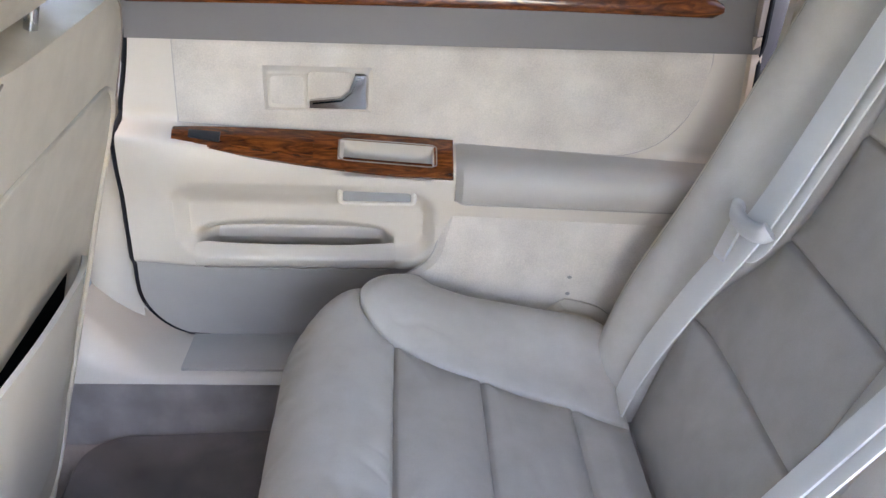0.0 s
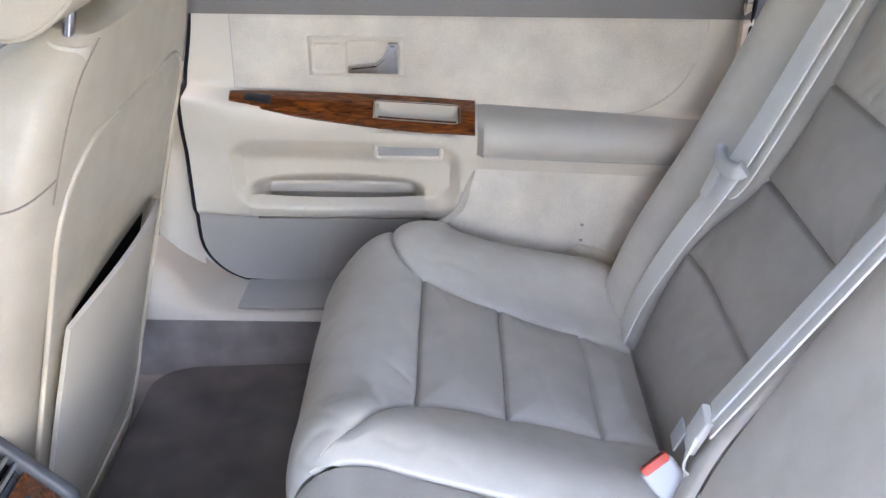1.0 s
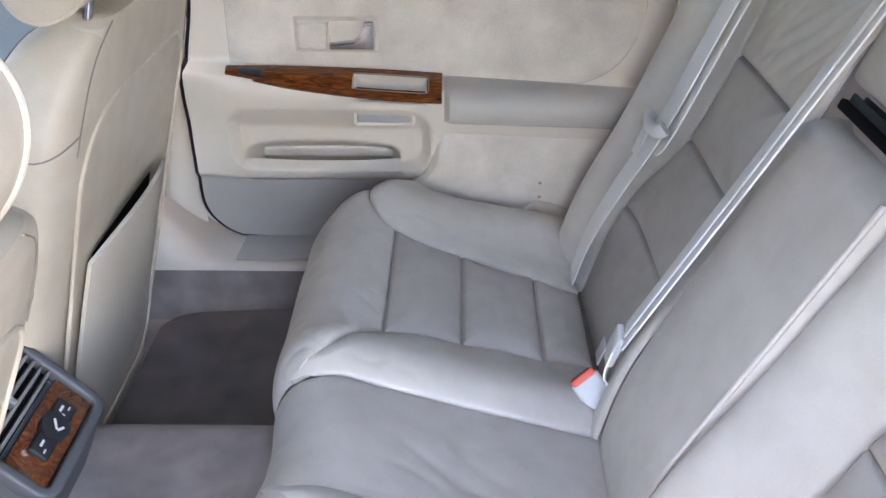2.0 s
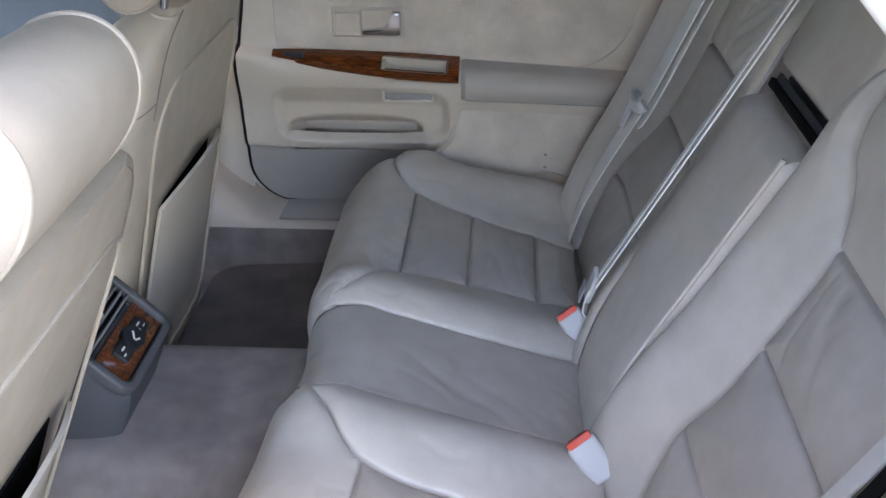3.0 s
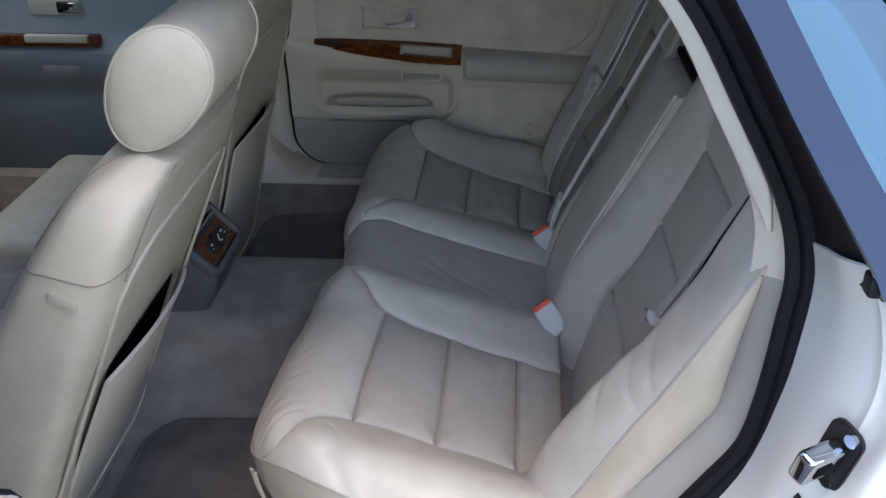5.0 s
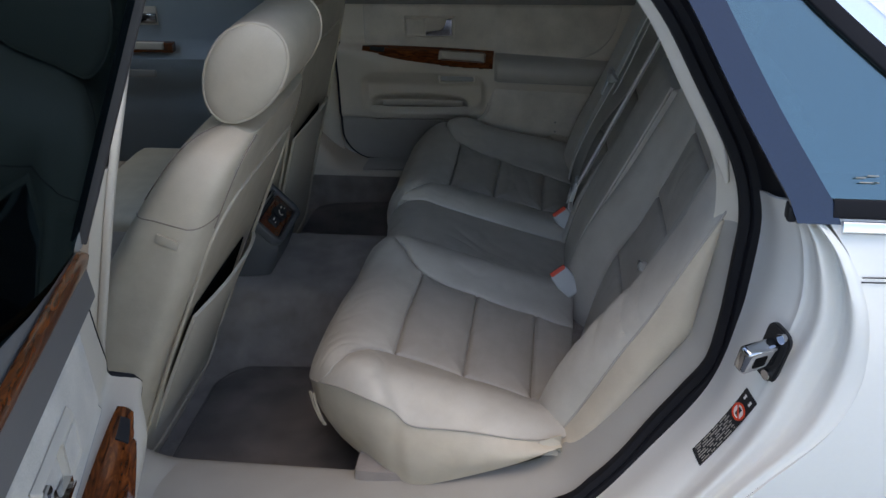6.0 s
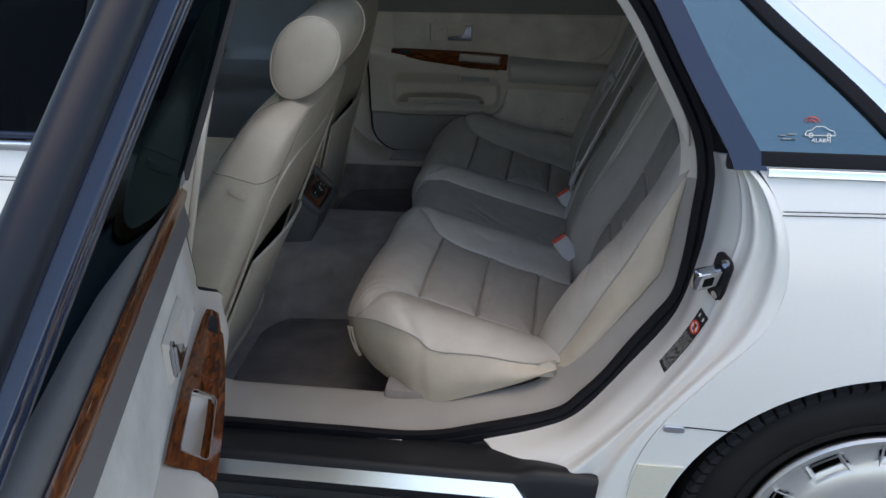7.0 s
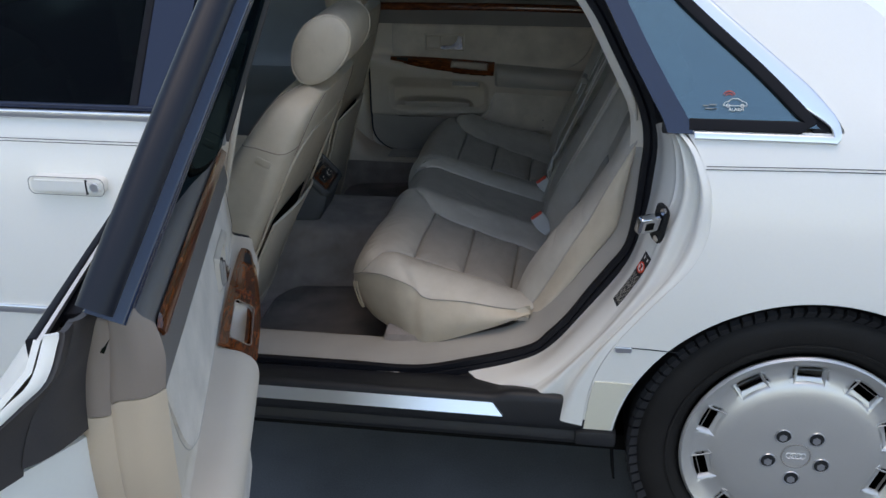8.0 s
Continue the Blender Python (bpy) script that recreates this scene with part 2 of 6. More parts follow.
def sweep(path, profile, closed=False, up=(0, 0, 1), caps=True, bm=None, widths=None):
    """A bar: the flat outline `profile` (pairs: sideways, up) carried along the path."""
    bm = bm or bmesh.new()
    path = [Vector(p) for p in path]
    up = Vector(up)
    n = len(path)
    rings = []
    for i, p in enumerate(path):
        a = path[(i - 1) % n] if closed else path[max(i - 1, 0)]
        b = path[(i + 1) % n] if closed else path[min(i + 1, n - 1)]
        d = (b - a).normalized()
        side = d.cross(up)
        side = side.normalized() if side.length > 1e-6 else Vector((1, 0, 0))
        upv = side.cross(d)
        k = widths[i] if widths else 1.0
        rings.append([bm.verts.new(p + side * q[0] * k + upv * q[1]) for q in profile])
    m = len(profile)
    for i in range(n if closed else n - 1):
        r, s = rings[i], rings[(i + 1) % n]
        for k in range(m):
            bm.faces.new((r[k], r[(k + 1) % m], s[(k + 1) % m], s[k]))
    if caps and not closed:
        bm.faces.new(rings[0])
        bm.faces.new(rings[-1])
    return bm


def disc_profile(r, n=10, squash=1.0):
    return [(r * math.cos(2 * math.pi * k / n), squash * r * math.sin(2 * math.pi * k / n)) for k in range(n)]


def bar_profile(w, h, r=0.0):
    w, h = w / 2, h / 2
    if not r:
        return [(-w, -h), (w, -h), (w, h), (-w, h)]
    out = []
    for cx, cy, a0 in ((w - r, -h + r, -90), (w - r, h - r, 0), (-w + r, h - r, 90), (-w + r, -h + r, 180)):
        for k in range(4):
            a = radians(a0 + 30 * k)
            out.append((cx + r * math.cos(a), cy + r * math.sin(a)))
    return out


def box(size, at=(0, 0, 0), bevel=0.003, m=None, seg=2):
    bm = bmesh.new()
    bmesh.ops.create_cube(bm, size=1.0)
    bmesh.ops.scale(bm, vec=size, verts=bm.verts)
    if bevel:
        bmesh.ops.bevel(bm, geom=bm.edges[:], offset=bevel, segments=seg, affect="EDGES", profile=0.6)
    bmesh.ops.transform(bm, matrix=(m or Matrix.Translation(at)), verts=bm.verts)
    return bm


def merge(*bms):
    """One bmesh out of several."""
    out = bms[0]
    for b in bms[1:]:
        me = bpy.data.meshes.new("tmp")
        b.to_mesh(me)
        b.free()
        out.from_mesh(me)
        bpy.data.meshes.remove(me)
    return out


def plate(outline, normal_axis, level, thick, place=None, bevel=0.0):
    """A slab with the closed flat outline (pairs), extruded along one axis."""
    bm = bmesh.new()
    def put(a, b, c):
        return {"y": (a, c, b), "z": (a, b, c), "x": (c, a, b)}[normal_axis]
    lo = [bm.verts.new(put(a, b, level)) for a, b in outline]
    hi = [bm.verts.new(put(a, b, level + thick)) for a, b in outline]
    bm.faces.new(lo)
    top = bm.faces.new(hi)
    n = len(lo)
    for i in range(n):
        bm.faces.new((lo[i], lo[(i + 1) % n], hi[(i + 1) % n], hi[i]))
    if bevel:
        bmesh.ops.recalc_face_normals(bm, faces=bm.faces)
        bmesh.ops.bevel(bm, geom=list(top.edges), offset=bevel, segments=2, affect="EDGES")
    if place is not None:
        bmesh.ops.transform(bm, matrix=place, verts=bm.verts)
    return bm


def round_rect(x0, x1, y0, y1, r, n=5):
    out = []
    for cx, cy, a0 in ((x1 - r, y0 + r, -90), (x1 - r, y1 - r, 0), (x0 + r, y1 - r, 90), (x0 + r, y0 + r, 180)):
        for k in range(n + 1):
            a = radians(a0 + 90 * k / n)
            out.append((cx + r * math.cos(a), cy + r * math.sin(a)))
    return out


# ---- ground ----
def build_ground():
    bm = bmesh.new()
    bmesh.ops.create_grid(bm, x_segments=40, y_segments=40, size=400)
    part("ground", bm, ASPHALT)
    tagged(bpy.data.objects["ground"], "dark asphalt yard with fine grit and stains", "ground", kind="structure")


build_ground()


# ---- rear bench ----
CUSHION = [(0.0, -0.06, 0.39), (0.1, -0.10, 0.44), (0.2, -0.128, 0.49), (0.3, -0.130, 0.535), (0.4, -0.100, 0.572),
           (0.5, -0.052, 0.582), (0.6, 0.0, 0.566), (0.8, 0.16, 0.518), (1.0, 0.33, 0.470)]
CUSHION_X = [(s, x) for s, x, z in CUSHION]
CUSHION_Z = [(s, z) for s, x, z in CUSHION]


def cushion(side):
    """The seat cushion's plain surface, by the distance from the car's middle and the way from front to back."""
    def at(yy, s):
        x, z = curve1(CUSHION_X, s), curve1(CUSHION_Z, s)
        front = max(0.0, min(1.0, (0.10 - x) / 0.2))
        x += front * (0.016 * bell(yy, 0, 0.09) + (0.10 * ((yy - 0.5) / 0.175) ** 2 if yy > 0.5 else 0))
        top = sstep(0.2, 0.45, s)
        z += top * (0.017 * bell(yy, 0.150, 0.055) + 0.016 * bell(yy, 0.605, 0.06))
        if side < 0 and yy > 0.59:
            z -= lerp(0.040, 0.013, sstep(0.55, 0.95, s)) * ((yy - 0.59) / 0.09) ** 2 * top
        elif yy > 0.625:
            z -= 0.014 * ((yy - 0.625) / 0.05) ** 2 * top
        z += (0.038 * sstep(0.53, 0.80, s) if side < 0 else 0.085 * max(0, s - 0.6)) * sstep(0.52, 0.66, yy)
        if side < 0:
            x -= 0.022 * front * sstep(0.15, 0.42, yy)
            z += 0.010 * sstep(0.2, 0.45, yy) * bell(s, 0.45, 0.13)
        return (x, side * yy, z)
    return at


NEAR_RIM = [(0.237, 0.10), (0.245, 0.30), (0.258, 0.44), (0.275, 0.515), (0.31, 0.572), (0.36, 0.618), (0.43, 0.650), (0.52, 0.668), (0.62, 0.676), (0.84, 0.680), (0.92, 0.668), (1.0, 0.630)]
FAR_RIM = [(0.235, 0.10), (0.25, 0.30), (0.262, 0.48), (0.28, 0.58), (0.31, 0.655), (0.36, 0.672), (1.0, 0.674)]
ROWS = (0.6, 0.741, 0.884, 0.972)
SEAM_IN = [(0.38, 0.098), (0.44, 0.120), (0.5, 0.160), (0.55, 0.194), (0.6, 0.218), (0.741, 0.240), (0.884, 0.248), (1.0, 0.256)]
NEAR_SEAM = [(0.33, 0.592), (0.37, 0.600), (0.42, 0.586), (0.47, 0.560), (0.53, 0.532), (0.6, 0.516), (0.741, 0.522), (0.884, 0.530), (1.0, 0.535)]
FAR_SEAM = [(0.285, 0.600), (0.32, 0.650), (0.36, 0.654), (0.40, 0.634), (0.45, 0.598), (0.5, 0.564), (0.55, 0.538), (0.6, 0.519), (0.741, 0.492), (0.884, 0.480), (1.0, 0.462)]
BACK_FOOT, BACK_TILT = Vector((0.322, 0, 0.47)), radians(21)
BACK_UP = Vector((math.sin(BACK_TILT), 0, math.cos(BACK_TILT)))
BACK_OUT = Vector((-math.cos(BACK_TILT), 0, math.sin(BACK_TILT)))


def backrest(side):
    def at(yy, h):
        off = -0.020 + curve1(BOLSTER_LIFT, h) * (1 - sstep(0.085, 0.215, yy))
        if side > 0:
            off += 0.061 * bell(yy, 0.60, 0.085)
            if yy > 0.62:
                off -= 0.05 * ((yy - 0.62) / 0.075) ** 2
        elif yy > 0.512:
            k = min(1, (yy - 0.512) / 0.06)
            off += (0.020 + curve1(WING_LIFT, h)) * math.sin(k * math.pi / 2) ** 1.3
            rim = min(1, max(0, (yy - 0.588) / (curve1(NEAR_WING, h) - 0.588)))
            off = lerp(off, curve1(WING_RIM, h), rim ** 2.4)
        if h > 0.55:
            off -= 0.5 * (h - 0.55) ** 2 / 0.12
        off += 0.012 * bell(h, 0.12, 0.12) * (1 if side > 0 else 1 - sstep(0.56, 0.62, yy))
        p = BACK_FOOT + BACK_UP * h + BACK_OUT * off
        return (p.x, side * yy, p.z)
    return at


BACK_ROWS = (-0.02, 0.163, 0.317, 0.460, 0.64)
BACK_IN = [(-0.02, 0.222), (0.04, 0.205), (0.10, 0.196), (0.163, 0.197), (0.24, 0.212), (0.317, 0.219), (0.40, 0.226), (0.460, 0.228), (0.50, 0.200), (0.55, 0.158), (0.66, 0.125)]
BOLSTER_LIFT = [(-0.02, 0.058), (0.14, 0.062), (0.35, 0.046), (0.5, 0.034), (0.66, 0.03)]
WING_LIFT = [(-0.02, 0.080), (0.08, 0.074), (0.15, 0.064), (0.27, 0.043), (0.35, 0.028), (0.42, 0.018), (0.48, 0.015), (0.54, 0.012), (0.66, 0.0)]
NEAR_WING = [(-0.02, 0.640), (0.13, 0.643), (0.22, 0.647), (0.28, 0.653), (0.32, 0.660), (0.37, 0.669), (0.42, 0.673), (0.49, 0.671), (0.66, 0.664)]
WING_RIM = [(-0.045, 0.056), (-0.02, 0.066), (0.01, 0.064), (0.04, 0.056), (0.08, 0.049), (0.134, 0.0425), (0.22, 0.034), (0.28, 0.0265), (0.32, 0.0250), (0.37, 0.0245), (0.42, 0.021), (0.464, 0.016), (0.493, 0.012), (0.66, -0.01)]
FLANK_REAR = [(-0.05, 0.262, 0.466), (-0.02, 0.285, 0.492), (0.06, 0.332, 0.547), (0.14, 0.373, 0.601), (0.23, 0.411, 0.657), (0.33, 0.466, 0.738), (0.41, 0.477, 0.840), (0.49, 0.490, 0.935), (0.55, 0.512, 1.0), (0.64, 0.54, 1.07)]
BACK_EDGE = [(-0.02, 0.505), (0.19, 0.50), (0.33, 0.455), (0.475, 0.45), (0.66, 0.47)]


def arm_half(h):
    """Half the armrest's width at the height h."""
    return curve1([(-0.02, 0.085), (0.05, 0.097), (0.14, 0.102), (0.35, 0.108), (0.48, 0.113)], h)


def arm_lift(h):
    """How far the armrest stands out of the backrest."""
    return curve1([(-0.02, 0.030), (0.05, 0.042), (0.14, 0.046), (0.35, 0.031), (0.5, 0.021)], h)


def eased(t):
    """Crowds the steps towards both ends."""
    return lerp(t, 0.5 - 0.5 * math.cos(t * math.pi), 0.75)


def folds(a, b, f1, f2, seed, skew=0.0):
    """Soft creases that run along b, spaced along a, in patches."""
    wob = 0.6 * noise.noise((a * 9, b * 9, seed + 5.5))
    n1 = noise.noise((a * f1 + b * skew + wob, b * f2, seed))
    n2 = noise.noise((a * f1 * 0.43 + wob, b * f2 * 0.6, seed + 9.1))
    line = 1 - min(1.0, abs(n1) * 3.4)
    patch = sstep(-0.12, 0.34, noise.noise((a * 6 + seed, b * 5, 4.2 + seed)))
    return patch * (0.9 * n2 - 0.8 * line * line) + 0.3 * n2


def swell(r, puff, soft=0.017, groove=0.0048):
    """How far a stuffed panel stands out at the distance r from its seam."""
    return puff * (1 - math.exp(-r / soft)) - groove * math.exp(-(r / 0.0026) ** 2)


def panel(base, quad, dist, puff, turn, nu, nv, crease=(0, 1, 1, 0, 0), soft=0.017, groove=0.0048, swap=False, calm=None):
    """One stuffed leather panel on the surface base(a, b). It swells away from its seams, to which dist(a, b) tells the distance."""
    size, f1, f2, seed, skew = crease
    def fn(u, v):
        a, b = quad(eased(u), eased(v))
        p, e = Vector(base(a, b)), 1e-3
        n = (Vector(base(a + e, b)) - Vector(base(a - e, b))).cross(Vector(base(a, b + e)) - Vector(base(a, b - e))).normalized()
        r = max(0.0, dist(a, b))
        d = swell(r, puff, soft, groove)
        if size:
            f = folds(b, a, f1, f2, seed, skew) if swap else folds(a, b, f1, f2, seed, skew)
            d += size * f * min(1.0, r / 0.014) * (calm(a, b) if calm else 1.0)
        return p + n * d * turn
    return grid(fn, nu, nv, 0.02 * turn)


def rear_bench():
    seat = thing("rear_bench_seat", "grey leather rear bench with stitched inserts and beige side panels", "car seat")
    for side in (-1, 1):
        base = cushion(side)
        turn = -side
        near = side < 0
        TIP = 0.33 if near else 0.285
        bulge = lambda s: 0.005 * sum(math.sin((s - p) / (q - p) * math.pi) for p, q in zip(ROWS, ROWS[1:]) if p < s < q)
        inner = lambda s: curve1(SEAM_IN, s) + bulge(s) if s > 0.38 else 0.098
        rim = lambda s: curve1(NEAR_RIM if near else FAR_RIM, s)
        outer = lambda s: min(curve1(NEAR_SEAM if near else FAR_SEAM, s) - bulge(s), rim(s) - 0.0005) if s > TIP else rim(s)
        cross = lambda s: min(abs(s - q) for q in ROWS) * 0.85
        def dist_mid(a, s):
            r = min(abs(a - inner(s)) + 0.06 * sstep(0.49, 0.38, s), abs(outer(s) - a) * 0.9 + 0.06 * sstep(TIP + 0.10, TIP, s), abs(a - 0.098) + 0.004 + 0.03 * sstep(0.38, 0.45, s))
            return min(r, cross(s))
        def dist_side(a, s):
            return min((ROWS[-1] - s) * 0.85 + 0.002, abs(a - outer(s)) * 0.95 + 0.06 * sstep(TIP + 0.10, TIP, s))
        def dist_in(a, s):
            return min(abs(a - inner(s)) + 0.06 * sstep(0.49, 0.38, s), abs(a - 0.097) + 0.001 + 0.03 * sstep(0.45, 0.38, s), (ROWS[-1] - s) * 0.85 + 0.002)
        quiet = lambda a, s: sstep(0.0, 0.05, rim(s) - a) * sstep(0.25, 0.34, s)
        front = lambda u, v: (lerp(inner(lerp(0.237, 0.6, v)), outer(lerp(0.237, 0.6, v)), u), lerp(0.237, 0.6, v))
        part("front_roll", panel(base, front, dist_mid, 0.012, turn, 120, 90, (0.0036, 23, 5, 3 + side, 5), calm=quiet), LEATHER, seat, "light grey leather front roll with soft creases")
        band = lambda u, v: (lerp(outer(lerp(TIP + 0.001, ROWS[-1], v)), rim(lerp(TIP + 0.001, ROWS[-1], v)), u), lerp(TIP + 0.001, ROWS[-1], v))
        part("outer_bolster", panel(base, band, dist_side, 0.010, turn, 44, 120, (0.0030, 13, 16, 12 + side, 3), swap=True, calm=quiet), LEATHER, seat, "light grey leather outer bolster")
        strip = lambda u, v: (lerp(0.097, inner(lerp(0.381, ROWS[-1], v)), u), lerp(0.381, ROWS[-1], v))
        part("inner_bolster", panel(base, strip, dist_in, 0.011, turn, 40, 120, (0.0016, 12, 16, 7 + side, 2), swap=True), LEATHER, seat, "light grey leather bolster")
        for s0, s1 in zip(ROWS, ROWS[1:]):
            pad = lambda u, v: (lerp(inner(lerp(s0, s1, v)), outer(lerp(s0, s1, v)), u), lerp(s0, s1, v))
            part("cushion_insert", panel(base, pad, dist_mid, 0.013, turn, 70, 36, (0.0020, 9, 22, s0 * 30, 4), 0.022), LEATHER_DARK, seat, "darker grey leather insert")
        # beige skirt round the outer side and the front, below the piping
        steps = [lerp(0.985 if side > 0 else 0.945, 0.45, k / 40) for k in range(40)] + [lerp(0.45, 0.24, k / 40) for k in range(41)]
        def hem(q):
            a, e = rim(q), 1e-3
            n = (Vector(base(a + e, q)) - Vector(base(a - e, q))).cross(Vector(base(a, q + e)) - Vector(base(a, q - e))).normalized()
            d = swell(dist_side(a, q), 0.010) if q > TIP + 0.001 else swell(dist_mid(a, q), 0.012)
            return Vector(base(a, q)) + n * d * turn
        edge = [hem(q) for q in steps]
        def skirt(u, v):
            k = u * (len(edge) - 1)
            i = min(int(k), len(edge) - 2)
            a = edge[i].lerp(edge[i + 1], k - i)
            foot = min(0.437 + max(0, (a.x - 0.05) / 0.24) * 0.092, a.z - 0.003)
            flare = (0.012 * math.sin(v * math.pi) + 0.016 * v) * sstep(-0.14, 0.08, a.x)
            tuck = 0.032 * v ** 2.5 * sstep(0.02, -0.08, a.x)
            return (a.x + tuck, a.y + side * flare - side * 0.006 * sstep(0.05, -0.05, a.x) * v, lerp(a.z - 0.002, foot, v))
        part("side_panel", grid(skirt, 110, 8, -0.02 * side), LEATHER_BEIGE, seat, "beige leather skirt")
        # piping coloured darker than the leather, for the shadow along the seam
        part("piping", sweep([p + Vector((-0.0005, side * 0.0008, 0.0)) for p in edge], disc_profile(0.0014, 8)), GREY_PAD, seat)
        loop = [Vector(skirt(q, r)) + Vector((-0.007, side * 0.007, 0)) for q, r in ((0.800, 0.16), (0.798, 0.40), (0.800, 0.66), (0.815, 0.76), (0.830, 0.66), (0.832, 0.40), (0.830, 0.16))]
        part("pull_loop", sweep(spline(loop, 24), bar_profile(0.006, 0.003, 0.001)), LEATHER_BEIGE, seat, "leather pull loop")
        # backrest
        back = backrest(side)
        wing = (lambda h: 0.612) if side > 0 else (lambda h: curve1(NEAR_WING, h))
        bin_ = lambda h: curve1(BACK_IN, h) + 0.004 * sum(math.sin((h - p) / (q - p) * math.pi) for p, q in zip(BACK_ROWS, BACK_ROWS[1:]) if p < h < q)
        bout = lambda h: curve1(BACK_EDGE, h) if side > 0 else 0.502
        def dist_back(y, h):
            return min(abs(y - bin_(h)), abs(bout(h) - y), min(abs(h - q) for q in BACK_ROWS[1:4]) * 1.0)
        part("back_inner_bolster", panel(back, lambda u, v: (lerp(arm_half(lerp(-0.02, 0.64, v)) + 0.001, bin_(lerp(-0.02, 0.64, v)), u), lerp(-0.02, 0.64, v)), lambda y, h: min(abs(bin_(h) - y), abs(y - arm_half(h))), 0.017, turn, 36, 110, (0.0010, 12, 8, 2, 0)), LEATHER, seat, "light grey leather bolster")
        part("back_outer_bolster", panel(back, lambda u, v: (lerp(bout(lerp(-0.045, 0.64, v)), wing(lerp(-0.045, 0.64, v)), u), lerp(-0.045, 0.64, v)), lambda y, h: min(abs(y - bout(h)), abs(wing(h) - y) + 0.003), 0.010, turn, 50, 150, (0.0042 if near else 0.0012, 17, 9, 5 + side, 9), swap=True), LEATHER, seat, "light grey creased leather bolster")
        for k, (h0, h1) in enumerate(zip(BACK_ROWS, BACK_ROWS[1:])):
            quilt = lambda u, v: (lerp(bin_(lerp(h0, h1, v)), bout(lerp(h0, h1, v)), u), lerp(h0, h1, v))
            part("back_insert", panel(back, quilt, dist_back, 0.015, turn, 80, 50, (0.0022 if k < 1 else 0.0032 if k < 3 else 0.0042, 26, 7, k * 9 + side, 22 if k == 3 else 10), 0.024), LEATHER_DARK if k < 3 else LEATHER, seat, "grey leather backrest insert")
        def flank(u, v):
            h = lerp(-0.045, 0.484, u) if near else lerp(-0.02, 0.63, u)
            w = wing(h) + 0.001
            a = Vector(back(w, h))
            if near:
                # a flat panel with a corner behind, between the piping and the pillar trim
                j = max(k for k in range(len(FLANK_REAR) - 1) if FLANK_REAR[k][0] <= h)
                (h0, x0, z0), (h1, x1, z1) = FLANK_REAR[j:j + 2]
                q = (h - h0) / (h1 - h0)
                e = Vector((lerp(x0, x1, q), -0.672, lerp(z0, z1, q)))
                p = a.lerp(e, v)
                p.y = lerp(a.y, e.y, math.sin(v * math.pi / 2)) - 0.008 * math.sin(v * math.pi) * (1 - sstep(0.40, 0.50, h)) + 0.012 * sstep(0.9, 1.0, v)
                return p
            d = v * math.pi / 2
            p = a - BACK_OUT * 0.11 * (1 - math.cos(d)) ** 0.8
            return (p.x, w + (max(0.711, w + 0.012) - w) * math.sin(d), p.z)
        part("back_side_panel", grid(flank, 64, 16, (0.02 if side > 0 else -0.006)), LEATHER_BEIGE, seat, "beige leather side panel")
        low, high = (-0.045, 0.50) if near else (-0.015, 0.62)
        edge = [Vector(back(wing(lerp(low, high, k / 40)) + 0.001, lerp(low, high, k / 40))) + BACK_OUT * 0.001 for k in range(41)]
        # same darker piping, seam shadow put into its colour
        part("piping", sweep(edge, disc_profile(0.0018, 8)), GREY_PAD, seat)
    # middle place
    base = cushion(1)
    mid = lambda a, s: (base(abs(a), s)[0], a, base(abs(a), s)[2])
    part("middle_cushion", panel(mid, lambda u, v: (lerp(-0.097, 0.097, u), v * 0.985), lambda a, s: min(0.097 - abs(a) + 0.001, (0.985 - s) * 0.85 + 0.002), 0.006, -1, 60, 130, (0.0046, 17, 8, 21, 12)), LEATHER_DARK, seat, "grey leather middle cushion, creased towards the back")
    return seat


